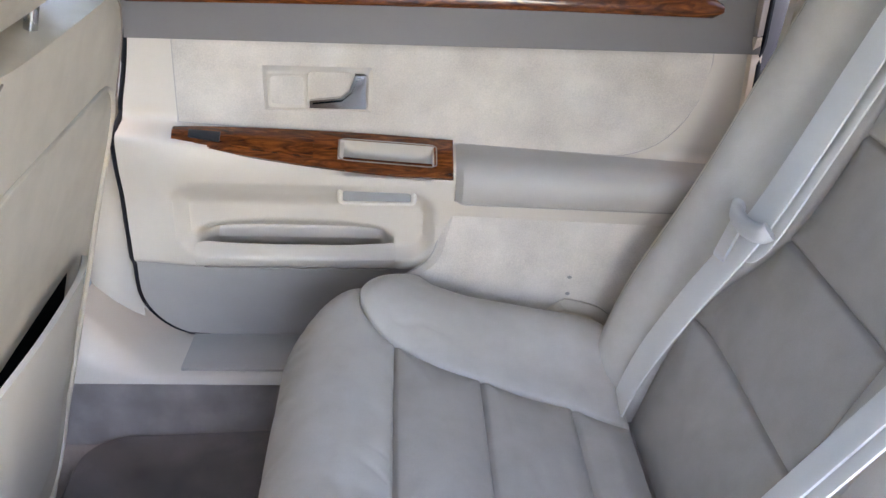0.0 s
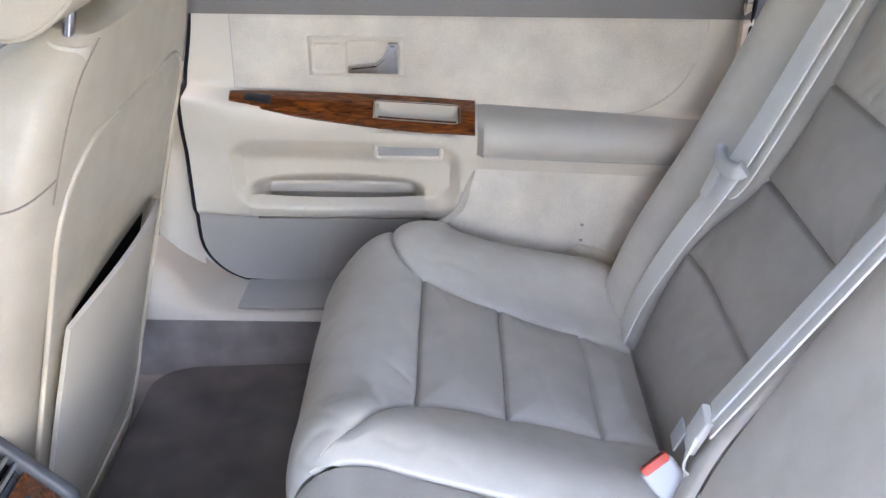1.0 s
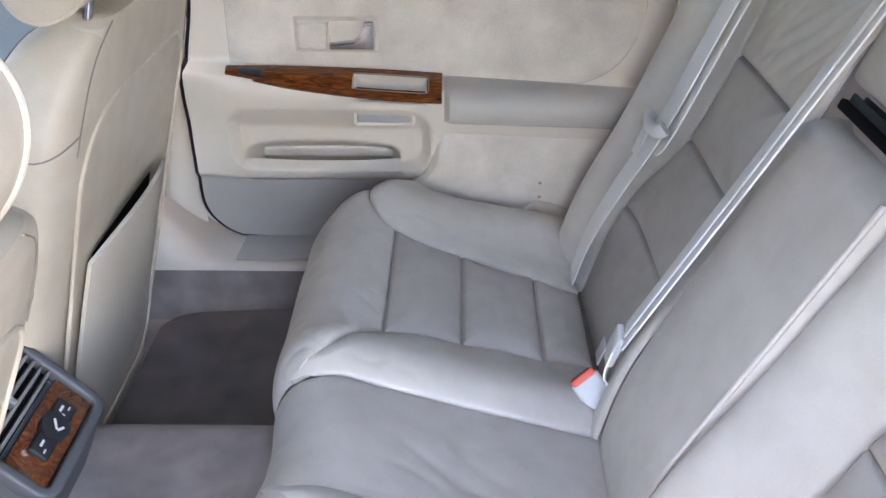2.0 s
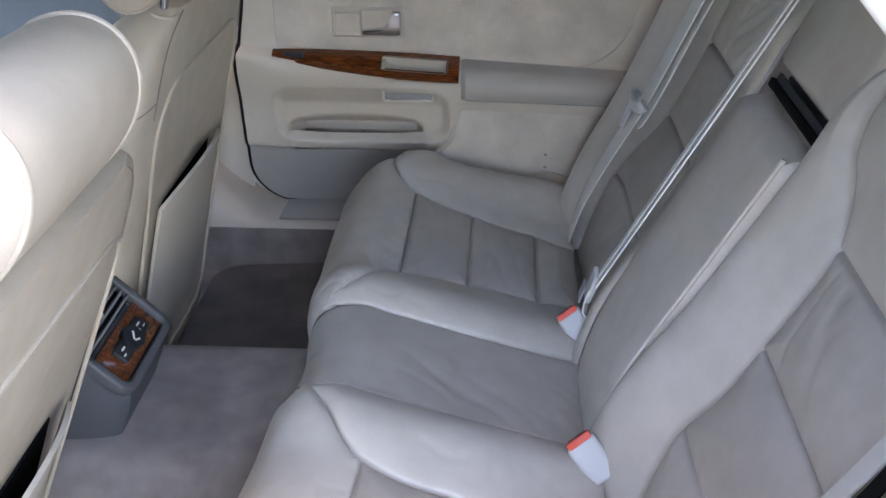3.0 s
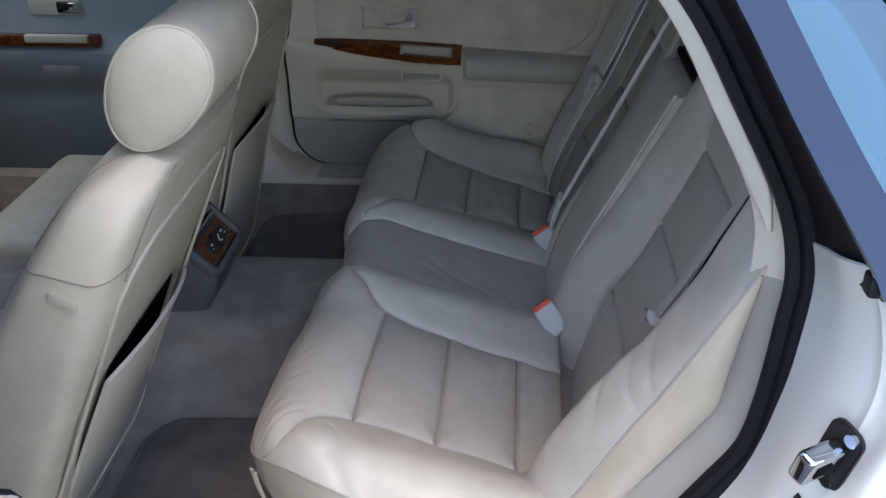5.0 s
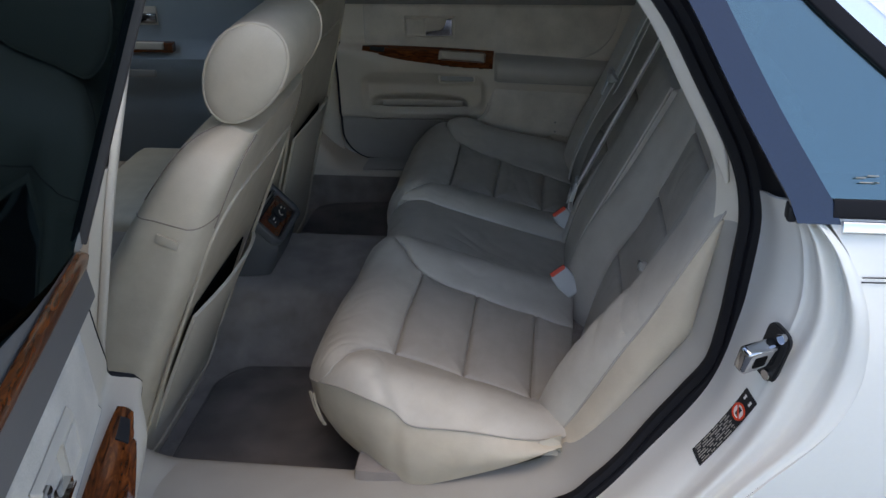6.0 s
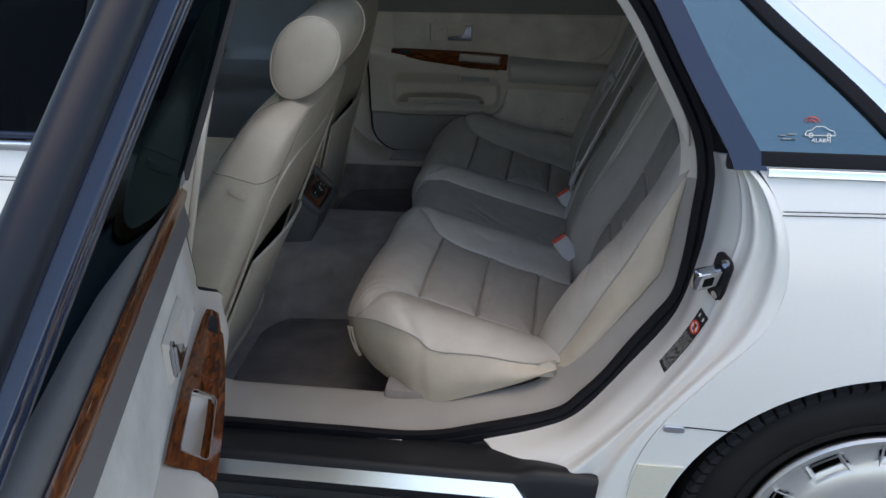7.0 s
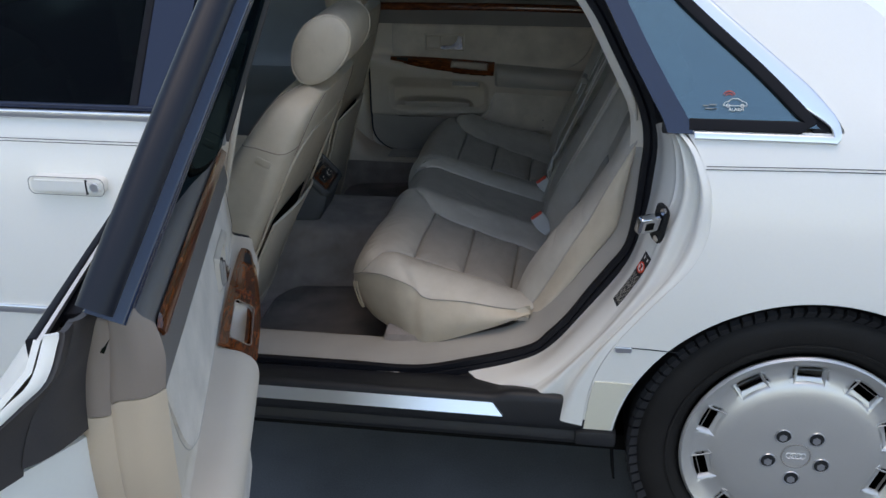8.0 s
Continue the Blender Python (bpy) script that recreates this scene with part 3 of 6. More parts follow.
def armrest(seat):
    """The folded centre armrest between the two backrests."""
    def face(u, v):
        h = lerp(-0.015, 0.500, v)
        w = arm_half(h)
        y = lerp(-w, w, u)
        edge = min(u, 1 - u)
        off = arm_lift(h) + 0.006 * min(1, edge / 0.2) ** 0.5
        off -= 0.016 * max(0, (0.03 - edge) / 0.03) ** 2
        off -= 0.035 * max(0, (v - 0.95) / 0.05) ** 2
        off -= 0.020 * max(0, (0.05 - v) / 0.05) ** 2
        p = BACK_FOOT + BACK_UP * h + BACK_OUT * off
        return (p.x, y, p.z)
    arm = part("centre_armrest", grid(face, 30, 50, -0.09), LEATHER, seat, "plain grey leather armrest, folded up")
    for side in (-1,):
        line = [BACK_FOOT + BACK_UP * lerp(0, 0.488, k / 24) + BACK_OUT * (arm_lift(0.488 * k / 24) + 0.003) + Vector((0, side * (arm_half(0.488 * k / 24) - 0.006), 0)) for k in range(25)]
        part("piping", sweep(line, disc_profile(0.0035, 8)), LEATHER, arm)
    p = BACK_FOOT + BACK_UP * 0.528
    m = Matrix.Translation(p) @ Matrix.Rotation(BACK_TILT, 4, "Y")
    # shade in the gap above the armrest, made as a black block
    part("lid_shade", box((0.030, 0.200, 0.012), m=m @ Matrix.Translation((0.012, 0, -0.012)), bevel=0.003), DARK, arm, "black block in place of the shaded gap behind the armrest")
    part("lid_rib", box((0.004, 0.185, 0.016), m=m @ Matrix.Translation((0.004, 0, -0.004)), bevel=0.0015), PLASTIC, arm)
    part("lid_rib", box((0.004, 0.185, 0.016), m=m @ Matrix.Translation((0.018, 0, -0.003)), bevel=0.0015), PLASTIC, arm)
    # leather behind and above it
    q = BACK_FOOT + BACK_UP * 0.612 - BACK_OUT * 0.035
    m = Matrix.Translation(q) @ Matrix.Rotation(BACK_TILT, 4, "Y")
    part("upper_pad", box((0.07, 0.246, 0.15), m=m, bevel=0.02, seg=4), LEATHER, arm, "grey leather upper middle backrest")
    return arm


armrest(rear_bench())


# ---- belts and buckles ----
def webbing(pts, width=0.047, twist_up=None, n=40):
    path = spline(pts, n)
    r = min(0.0015, width * 0.04)
    top = [(-0.5, 0.0), (-0.36, r), (-0.2, r * 0.2), (0.0, r * 1.1), (0.2, r * 0.1), (0.36, r), (0.5, 0.0)]
    profile = [(a * width, b) for a, b in top] + [(a * width, b - 0.0022) for a, b in reversed(top)]
    return sweep(path, profile, up=twist_up or BACK_OUT)


def on_back(y, h, lift=0.0):
    return BACK_FOOT + BACK_UP * h + BACK_OUT * lift + Vector((0, y, 0))


def buckle(at, label):
    wide, along = Vector((0.035, 0.012, 0.024)).normalized(), Vector((0.06, -0.026, -0.032))
    along = (along - wide * along.dot(wide)).normalized()
    up = along.cross(wide)
    m = Matrix((along, wide, up)).transposed().to_4x4()
    m.translation = Vector(at)
    b = thing("seat_belt_buckle", label, "belt buckle", "rear buckles", at=m)
    part("housing", box((0.060, 0.042, 0.024), at=(0.030, 0, 0), bevel=0.006, seg=3), BUCKLE, b, "light grey plastic housing")
    part("release_button", box((0.014, 0.036, 0.019), at=(0.001, 0, 0.0022), bevel=0.003), RED, b, "red release button")
    part("slot", box((0.004, 0.028, 0.004), at=(-0.0052, 0, 0.004), bevel=0.001), PLASTIC, b)
    return b


def belts():
    b = thing("seat_belt", "pale webbing seat belt with a beige tongue hanging over the backrest", "seat belt", "rear belts")
    pts = [on_back(0.45, 0.66, 0.03), on_back(0.442, 0.52, 0.036), on_back(0.440, 0.335, 0.040), on_back(0.466, 0.20, 0.045), on_back(0.490, 0.09, 0.042), on_back(0.512, 0.0, 0.026)]
    part("webbing", webbing(pts, 0.054), BELT, b)
    pts2 = [p + Vector((0.010, -0.010, -0.005)) for p in pts[:3]] + [on_back(0.446, 0.30, 0.03)]
    part("return_webbing", webbing(pts2), BELT, b)
    c = on_back(0.442, 0.325, 0.048)
    m = Matrix.Translation(c) @ Matrix.Rotation(BACK_TILT, 4, "Y") @ Matrix.Rotation(radians(-8), 4, "X")
    bar = [m @ Vector(p) for p in spline([(0.002, -0.042, 0.004), (-0.002, -0.034, -0.004), (-0.004, 0.0, -0.007), (-0.002, 0.034, -0.001), (0.002, 0.042, 0.008)], 24)]
    part("tongue", sweep(bar, bar_profile(0.014, 0.022, 0.006)), BUCKLE, b, "beige plastic belt tongue")
    part("tongue_plate", plate(round_rect(-0.014, 0.014, -0.05, 0.0, 0.004), "x", -0.002, 0.003, m @ Matrix.Translation((-0.003, 0.018, -0.006)), 0), SATIN, b, "metal latch plate")
    # belt of the middle place, from the top shelf to the far buckle
    b = thing("seat_belt", "grey webbing middle belt lying along the armrest", "seat belt", "rear belts")
    pts = [on_back(0.045, 0.66, 0.05), on_back(0.068, 0.54, 0.052), on_back(0.092, 0.40, 0.056), on_back(0.122, 0.24, 0.060), on_back(0.140, 0.146, 0.062)]
    lean = (BACK_OUT + Vector((0, 0.35, 0))).normalized()
    part("webbing", webbing(pts, 0.044, lean), BELT, b)
    part("return_webbing", webbing([p + Vector((-0.0065, -0.019, 0)) - lean * 0.004 for p in pts], 0.040, lean), BELT, b)
    tail = [on_back(0.140, 0.146, 0.064), on_back(0.132, 0.11, 0.066), Vector((0.298, 0.135, 0.555)), Vector((0.312, 0.098, 0.525))]
    part("tail", webbing(tail, 0.026, lean), BELT, b, "webbing bunched below the tongue")
    m = Matrix.Translation(on_back(0.134, 0.125, 0.066)) @ Matrix.Rotation(radians(12), 4, "Y") @ Matrix.Rotation(radians(14), 4, "X")
    part("tongue", box((0.010, 0.030, 0.056), m=m, bevel=0.004, seg=3), BUCKLE, b, "pale plastic tongue")
    part("latch_plate", box((0.003, 0.022, 0.035), m=m @ Matrix.Translation((-0.006, 0.018, -0.035)), bevel=0.001), SATIN, b, "metal latch plate")
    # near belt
    # path of a black strip laid where shade falls between belt and bolster
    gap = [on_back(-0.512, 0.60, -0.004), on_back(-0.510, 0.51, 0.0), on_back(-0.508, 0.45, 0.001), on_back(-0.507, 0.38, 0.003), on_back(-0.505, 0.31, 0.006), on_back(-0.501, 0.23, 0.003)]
    b = thing("seat_belt", "pale webbing seat belt pulled flat across the near backrest", "seat belt", "rear belts")
    pts = [on_back(-0.512, 0.64, 0.010), on_back(-0.500, 0.52, 0.004), on_back(-0.492, 0.45, 0.004), on_back(-0.487, 0.36, 0.009), on_back(-0.484, 0.30, 0.014), on_back(-0.484, 0.27, 0.010)]
    part("webbing", webbing(pts, 0.020), SHADED_BELT, b)
    part("return_webbing", webbing([p + Vector((0.005, 0.007, -0.002)) for p in pts[:5]], 0.014), SHADED_BELT, b)
    m = Matrix.Translation(on_back(-0.486, 0.291, 0.018)) @ Matrix.Rotation(BACK_TILT, 4, "Y") @ Matrix.Rotation(radians(-12), 4, "X")
    part("tongue", box((0.012, 0.036, 0.013), m=m, bevel=0.004), BUCKLE, b, "beige plastic belt tongue")
    part("latch_plate", box((0.003, 0.024, 0.012), m=m @ Matrix.Translation((-0.002, 0.026, -0.006)), bevel=0.001), SATIN, b, "metal latch plate")
    part("shade_strip", webbing(gap, 0.016), DARK, b, "black strip in place of the shade beside the backrest bolster")
    buckle((0.274, 0.166, 0.534), "light grey belt buckle with a red button beside the middle belt")
    buckle((0.273, -0.134, 0.538), "light grey belt buckle with a red button standing free")



belts()


# ---- front seats ----
def front_seat(y0, x0, tilt, head_y, head_half, head_z, pocket_top, wide, label):
    """A front seat seen from behind; local x runs out of its back, z up its back."""
    s = thing("front_seat", label, "car seat", "front seats", at=pose(x0, y0, 0.485, 0, tilt, 0))
    WID = [(-0.2, 0.23), (0.0, 0.262), (0.2, 0.268), (0.36, 0.262), (0.46, 0.24), (0.51, 0.21), (0.545, 0.155)]
    DEP = [(-0.2, 0.20), (0.1, 0.185), (0.3, 0.15), (0.45, 0.115), (0.51, 0.09), (0.545, 0.05)]
    def shell(h, a, grow=0.0):
        w, d = curve1(WID, h) + grow + wide, curve1(DEP, h)
        c, q = math.cos(a), math.sin(a)
        e = 0.42
        yy = w * math.copysign(abs(c) ** e, c)
        xx = -d / 2 + (d / 2 + grow) * math.copysign(abs(q) ** e, q)
        if q > 0:
            xx -= 0.022 * bell(h, 0.08, 0.2) * max(0, 1 - (yy / w) ** 4)
        return Vector((xx, yy, h))
    def ring(u, v):
        h = lerp(-0.2, 0.545, math.sin(v * math.pi / 2) ** 0.9)
        return shell(h, 2 * math.pi * u)
    bm = grid(ring, 72, 46, closed_u=True)
    bmesh.ops.holes_fill(bm, edges=[e for e in bm.edges if e.is_boundary])
    part("backrest", bm, LEATHER_BEIGE, s, "beige leather backrest with stitched panels")
    # top panel seams: two lines over the shoulder and one across each side
    for e in (0.22, 0.30):
        a = math.asin(0.75) if e == 0.22 else -math.asin(0.75)
        for sg in (-1, 1):
            ang = a if sg > 0 else math.pi - a
            line = [shell(lerp(0.40, 0.54, k / 12), ang, 0.001) for k in range(13)]
            part("stitching", sweep(line, disc_profile(0.0010, 6)), TAUPE, s)
    for sg in (-1, 1):
        line = [shell(0.40 + 0.05 * (0.5 - k / 16), lerp(math.asin(0.75), -math.asin(0.75), k / 16) if sg > 0 else math.pi - lerp(math.asin(0.75), -math.asin(0.75), k / 16), 0.001) for k in range(17)]
        part("stitching", sweep(line, disc_profile(0.0010, 6)), TAUPE, s)
    # welt round the hard back panel
    line = [Vector((0.006, yy, h)) for yy, h in round_rect(-0.215, 0.215, -0.16, 0.44, 0.09, 6)]
    line = [Vector((shell(p.z, math.acos(max(-1, min(1, math.copysign((abs(p.y) / (curve1(WID, p.z) + wide)) ** (1 / 0.42), p.y))))).x + 0.001, p.y, p.z)) for p in line]
    part("welt", sweep(line, disc_profile(0.003, 8), closed=True, up=(1, 0, 0)), LEATHER_BEIGE, s)
    # map pocket flap, standing away at the top
    def flap(u, v):
        yy, h = lerp(-0.165, 0.165, u), lerp(-0.17, pocket_top - 0.03 * abs(2 * u - 1) ** 3, v)
        off = lerp(-0.010, 0.019, v ** 1.4) - 0.022 * abs(2 * u - 1) ** 2.5 * v
        return (off, yy, h)
    part("map_pocket", grid(flap, 26, 22, 0.006), VINYL, s, "stiff beige map pocket flap gaping open")
    # near-black sheet standing in for the shade behind the flap
    part("pocket_shade", box((0.004, 0.26, 0.32), at=(-0.016, 0, pocket_top - 0.189), bevel=0.001), DARK, s, "black sheet in place of the shade inside the pocket")
    tag = box((0.036, 0.004, 0.016), bevel=0.0015, m=Matrix.Translation((-0.06, math.copysign(0.264, y0), 0.375)))
    part("airbag_tag", tag, LEATHER_BEIGE, s, "embossed leather tag")
    # headrest: a bolster lying across, with welted round ends
    hz, hx = head_z, -0.044
    def roll(u, v):
        a = 2 * math.pi * u
        y = head_y + lerp(-head_half, head_half, v)
        end = 1 - 0.05 * abs(2 * v - 1) ** 6
        return (hx + 0.060 * (1 + 0.10 * math.sin(a)) * end * math.cos(a) + 0.012 * math.sin(a), y, hz + 0.088 * end * math.sin(a))
    h = part("headrest", grid(roll, 48, 14, closed_u=True), LEATHER_BEIGE, s, "round beige leather headrest bolster")
    for sg in (-1, 1):
        def cap(u, v):
            a, r = 2 * math.pi * u, 0.95 * math.sin(v * math.pi / 2)
            return (hx + r * (0.060 * (1 + 0.10 * math.sin(a)) * math.cos(a) + 0.012 * math.sin(a)), head_y + sg * (head_half + 0.014 * math.cos(v * math.pi / 2)), hz + r * 0.088 * math.sin(a))
        part("end_cap", grid(cap, 48, 10, closed_u=True), LEATHER_BEIGE, h)
        loop = [Vector((hx + 0.955 * (0.060 * (1 + 0.10 * math.sin(a)) * math.cos(a) + 0.012 * math.sin(a)), head_y + sg * head_half, hz + 0.955 * 0.088 * math.sin(a))) for a in [2 * math.pi * k / 48 for k in range(48)]]
        part("piping", sweep(loop, disc_profile(0.0028, 8), closed=True, up=(0, 1, 0)), LEATHER_BEIGE, h)
        px = hx + (0.02 if tilt < 20 else -0.015)
        part("post", sweep([(px, head_y + sg * 0.068, 0.50), (px, head_y + sg * 0.068, 0.60)], disc_profile(0.006, 12)), CHROME, s, "chrome headrest post")
        part("post_collar", sweep([(px, head_y + sg * 0.068, 0.524), (px, head_y + sg * 0.068, 0.537 if tilt < 20 else 0.530)], disc_profile(0.020 if tilt < 20 else 0.012, 20)), VINYL, s, "beige plastic collar")
    # seat base and cushion
    base = box((0.46, 0.50, 0.14), at=(0, 0, 0), bevel=0.05, seg=4)
    ob = part("cushion", base, LEATHER_BEIGE, s, "beige leather seat cushion")
    ob.matrix_basis = pose(0, 0, 0, 0, -tilt, 0) @ pose(-0.33, 0, -0.04)
    ob = part("seat_base", box((0.42, 0.40, 0.16), bevel=0.01), GREY_VINYL, s, "grey seat base")
    ob.matrix_basis = pose(0, 0, 0, 0, -tilt, 0) @ pose(-0.30, 0, -0.12)
    return s


front_seat(-0.395, -0.415, 23, -0.055, 0.100, 0.632, 0.215, 0.0, "beige leather front seat, reclined, with an open map pocket")
front_seat(0.345, -0.417, 14, -0.10, 0.14, 0.634, 0.248, 0.013, "beige leather front seat, upright, with an open map pocket")


# ---- rear doors ----
HINGE = Vector((-0.465, -0.87, 0))


def rear_door(side, at, label):
    """A rear door. Built closed, side -1 on the near flank and 1 on the far one; `at` swings it on its hinge."""
    d = thing("rear_door", label, "car door", "rear doors", at=at)
    P = lambda x, y, z: (x, side * y, z)
    shelf = lambda x: 0.772 - 0.06 * (x + 0.3)
    PROF = [(0.38, 0.778), (0.45, 0.768), (0.545, 0.745), (0.56, 0.728), (0.60, 0.715), (0.66, 0.705), (0.70, 0.690), (0.735, 0.680), (0.755, 0.682), (0.765, 0.692), (0.775, 0.728), (0.80, 0.732), (0.90, 0.738), (1.02, 0.752)]

    def rr(x, z, x0, x1, z0, z1, r, soft):
        """1 inside a rounded rectangle, 0 outside, with a soft rim."""
        cx, cz, hx, hz = (x0 + x1) / 2, (z0 + z1) / 2, (x1 - x0) / 2 - r, (z1 - z0) / 2 - r
        dx, dz = max(abs(x - cx) - hx, 0), max(abs(z - cz) - hz, 0)
        return 1 - sstep(-soft, soft, math.hypot(dx, dz) - r)

    def inner(x, z, pocket=1.0):
        zz = z - (shelf(x) - 0.768) * sstep(0.56, 0.70, z)
        y = curve1(PROF, zz)
        y += 0.020 * sstep(-0.28, -0.38, x) * sstep(0.5, 0.6, z) * sstep(0.80, 0.74, z)
        y += 0.026 * rr(x, z, -0.305, 0.045, 0.582, 0.702, 0.035, 0.010) * (1 - 0.75 * sstep(0.655, 0.70, z))
        w = 1 - ((x + 0.148) / 0.145) ** 2
        if w > 0:
            top = 0.590 + 0.044 * w ** 0.25
            y += pocket * 0.072 * sstep(top + 0.003, 0.576, z) * min(1, w * 4) * min(1, max(0, z - 0.549) / 0.004)
        return y

    def left(z):
        x = curve1([(0.40, -0.386), (0.55, -0.386), (0.76, -0.376), (0.87, -0.357), (1.0, -0.345)], z)
        if z < 0.50:
            t = (0.50 - z) / 0.095
            x += 0.095 * (1 - math.sqrt(max(0, 1 - min(1, t) ** 2)))
        return x

    def sheet(z0, z1, x1, lift=0.0):
        def fn(u, v):
            z = lerp(z0, z1, v)
            x = lerp(left(z), x1(z) if callable(x1) else x1, u)
            return P(x, inner(x, z) - lift, z)
        return fn
    rear = lambda z: 0.482 if side > 0 else curve1([(0.40, 0.16), (0.47, 0.23), (0.55, 0.33), (0.62, 0.39), (0.70, 0.437), (0.80, 0.472), (0.90, 0.49), (1.0, 0.50)], z)
    bm = grid(sheet(0.552, 0.90, rear), 150, 130, 0.012 * side)
    gone = [f for f in bm.faces if -0.074 < f.calc_center_median().x < 0.047 and shelf(f.calc_center_median().x) - 0.031 < f.calc_center_median().z < shelf(f.calc_center_median().x) + 0.004]
    bmesh.ops.delete(bm, geom=gone, context="FACES")
    part("trim_panel", bm, VINYL, d, "beige moulded door trim with a sunken map pocket")
    edge = [Vector(P(left(z) - 0.003, inner(left(z), z) + 0.004, z)) for z in [lerp(0.97, 0.41, k / 60) for k in range(61)]]
    edge += [Vector(P(x, inner(x, 0.41) + 0.004, 0.403)) for x in (-0.24, -0.15, 0.0, 0.15)]
    part("edge_seal", sweep(edge, disc_profile(0.0045, 8)), RUBBER, d, "thin black edge seal")
    def lip(u, v):
        x = lerp(-0.2925, -0.0035, u)
        z = lerp(0.551, 0.587 + 0.004 * abs(2 * u - 1) ** 3, v)
        return P(x, inner(x, z, 0.0) + 0.001 + 0.002 * v ** 6, z)
    part("pocket_lip", grid(lip, 60, 12, 0.004 * side), VINYL, d, "beige lip of the map pocket")
    if side > 0:
        back_edge = [Vector(P(0.487, inner(0.48, min(z, 0.9)) + 0.002 if z < 0.9 else 0.738, z)) for z in [lerp(0.99, 0.50, k / 30) for k in range(31)]]
        part("edge_seal", sweep(back_edge, disc_profile(0.0055, 8)), RUBBER, d, "thin black edge seal")
    part("kick_panel", grid(sheet(0.405, 0.5505, rear), 60, 24, 0.012 * side), GREY_LOW, d, "grey scuffed vinyl lower panel")
    # suede insert with a rounded rear corner
    def insert(u, v):
        zt = 0.893
        x = lerp(-0.298, 0.424, u)
        zb = shelf(x) + 0.008
        zb = max(zb, zb + 0.155 * (1 - math.sqrt(max(0, 1 - (max(0, x - 0.30) / 0.1245) ** 2))))
        z = lerp(zb, zt, v)
        e = min(1, min(u, 1 - u) / 0.02, min(v, 1 - v) / 0.05)
        return P(x, inner(x, z) - 0.0005 - 0.004 * math.sin(e * math.pi / 2), z)
    part("suede_insert", grid(insert, 80, 24, 0.004 * side), SUEDE, d, "pale suede insert with faint marks")
    hem = [Vector(insert(0, 1 - k / 12)) for k in range(12)] + [Vector(insert(k / 60, 0)) for k in range(61)] + [Vector(insert(1, k / 16)) for k in range(1, 17)]
    part("insert_seam", sweep([p + Vector((0, side * 0.0005, 0)) for p in hem], disc_profile(0.0011, 5), up=(0, 1, 0)), GREY_LOW, d)
    # suede rear lower panel beneath the armrest
    def lower(u, v):
        z = lerp(0.45, 0.682, v)
        x0 = curve1([(0.45, -0.06), (0.53, -0.02), (0.58, 0.045), (0.63, 0.062), (0.67, 0.072), (0.69, 0.085)], z)
        x = lerp(x0, rear(z) - 0.01, u)
        e = min(1, min(u, 1 - u) / 0.03, min(v, 1 - v) / 0.04)
        return P(x, 0.712 + 0.10 * (0.68 - z) ** 2 - 0.012 * math.sin(e * math.pi / 2), z)
    part("suede_lower", grid(lower, 40, 24, 0.012 * side), SUEDE, d, "pale suede lower panel with small stains")
    hem = [Vector(lower(0, k / 24)) for k in range(24)] + [Vector(lower(k / 30, 1)) for k in range(31)]
    part("insert_seam", sweep(hem, disc_profile(0.0013, 5), up=(0, 1, 0)), GREY_LOW, d)
    # armrest pad
    PAD = [(0.0, 0.700, -0.066), (0.12, 0.682, -0.064), (0.25, 0.670, -0.056), (0.45, 0.664, -0.036), (0.62, 0.668, -0.014), (0.75, 0.684, 0.001), (1.0, 0.733, 0.009)]
    def pad(u, v):
        x = lerp(0.079, 0.46, u)
        y, dz = curve1([(p[0], p[1]) for p in PAD], v), curve1([(p[0], p[2]) for p in PAD], v)
        end = 0.012 * max(0, 1 - u / 0.03) ** 2
        return P(x, lerp(y, 0.735, 0.12 * u) + end, shelf(x) + dz * lerp(1, 0.85, u))
    part("armrest_pad", grid(lambda u, v: pad(u, v), 40, 16, 0.01 * side), GREY_PAD if side > 0 else VINYL, d, "padded vinyl armrest")
    part("stitching", sweep([Vector(pad(k / 30, 0.22)) + Vector((0, -side * 0.0005, 0)) for k in range(31)], disc_profile(0.0012, 5)), GREY_LOW, d)
    # grey top band and window ledge
    def band(u, v):
        x = lerp(left(0.9) - (0.004 if side > 0 else 0.030), 0.484 if side > 0 else 0.486, u)
        if v < 0.7:
            z = lerp(0.892, 0.972, v / 0.7)
            y = lerp(0.733, 0.742, v / 0.7)
        else:
            t = (v - 0.7) / 0.3
            z = 0.972 + 0.016 * math.sin(min(1, t * 2) * math.pi / 2)
            y = 0.742 + 0.022 * (1 - math.cos(min(1, t * 2) * math.pi / 2)) + 0.045 * max(0, t - 0.5) * 2
        return P(x, y, z)
    part("window_ledge", grid(band, 40, 24, 0.012 * side), DARK_TAUPE, d, "dark grey vinyl band below the window")
    # top wood strip
    def veneer(u, v):
        x = lerp(-0.362 if side > 0 else -0.378, 0.424, u)
        zc = 0.951 + 0.004 * math.sin(u * math.pi)
        e = 1 - max(0, abs(2 * u - 1) - 0.985) / 0.015 * 0.6
        z = zc + 0.0125 * (2 * v - 1) * e
        return P(x, 0.7335 - 0.006 * math.sin(v * math.pi) ** 0.5 + 0.004 * v, z)
    part("wood_strip", grid(veneer, 60, 10, 0.006 * side), WALNUT, d, "lacquered burr walnut strip")
    # wood switch panel with a pull cup
    def rail(u, v):
        x = lerp(-0.301, 0.075, u)
        k = curve1([(0, 0.32), (0.1, 0.52), (0.35, 0.80), (0.7, 1.0), (1, 1.0)], u)
        top = Vector(P(x, 0.727, shelf(x) + 0.008))
        low = Vector(P(x, 0.671, shelf(x) - 0.026))
        p = top.lerp(low, 0.5 + (v - 0.5) * k - 0.20 * (1 - k))
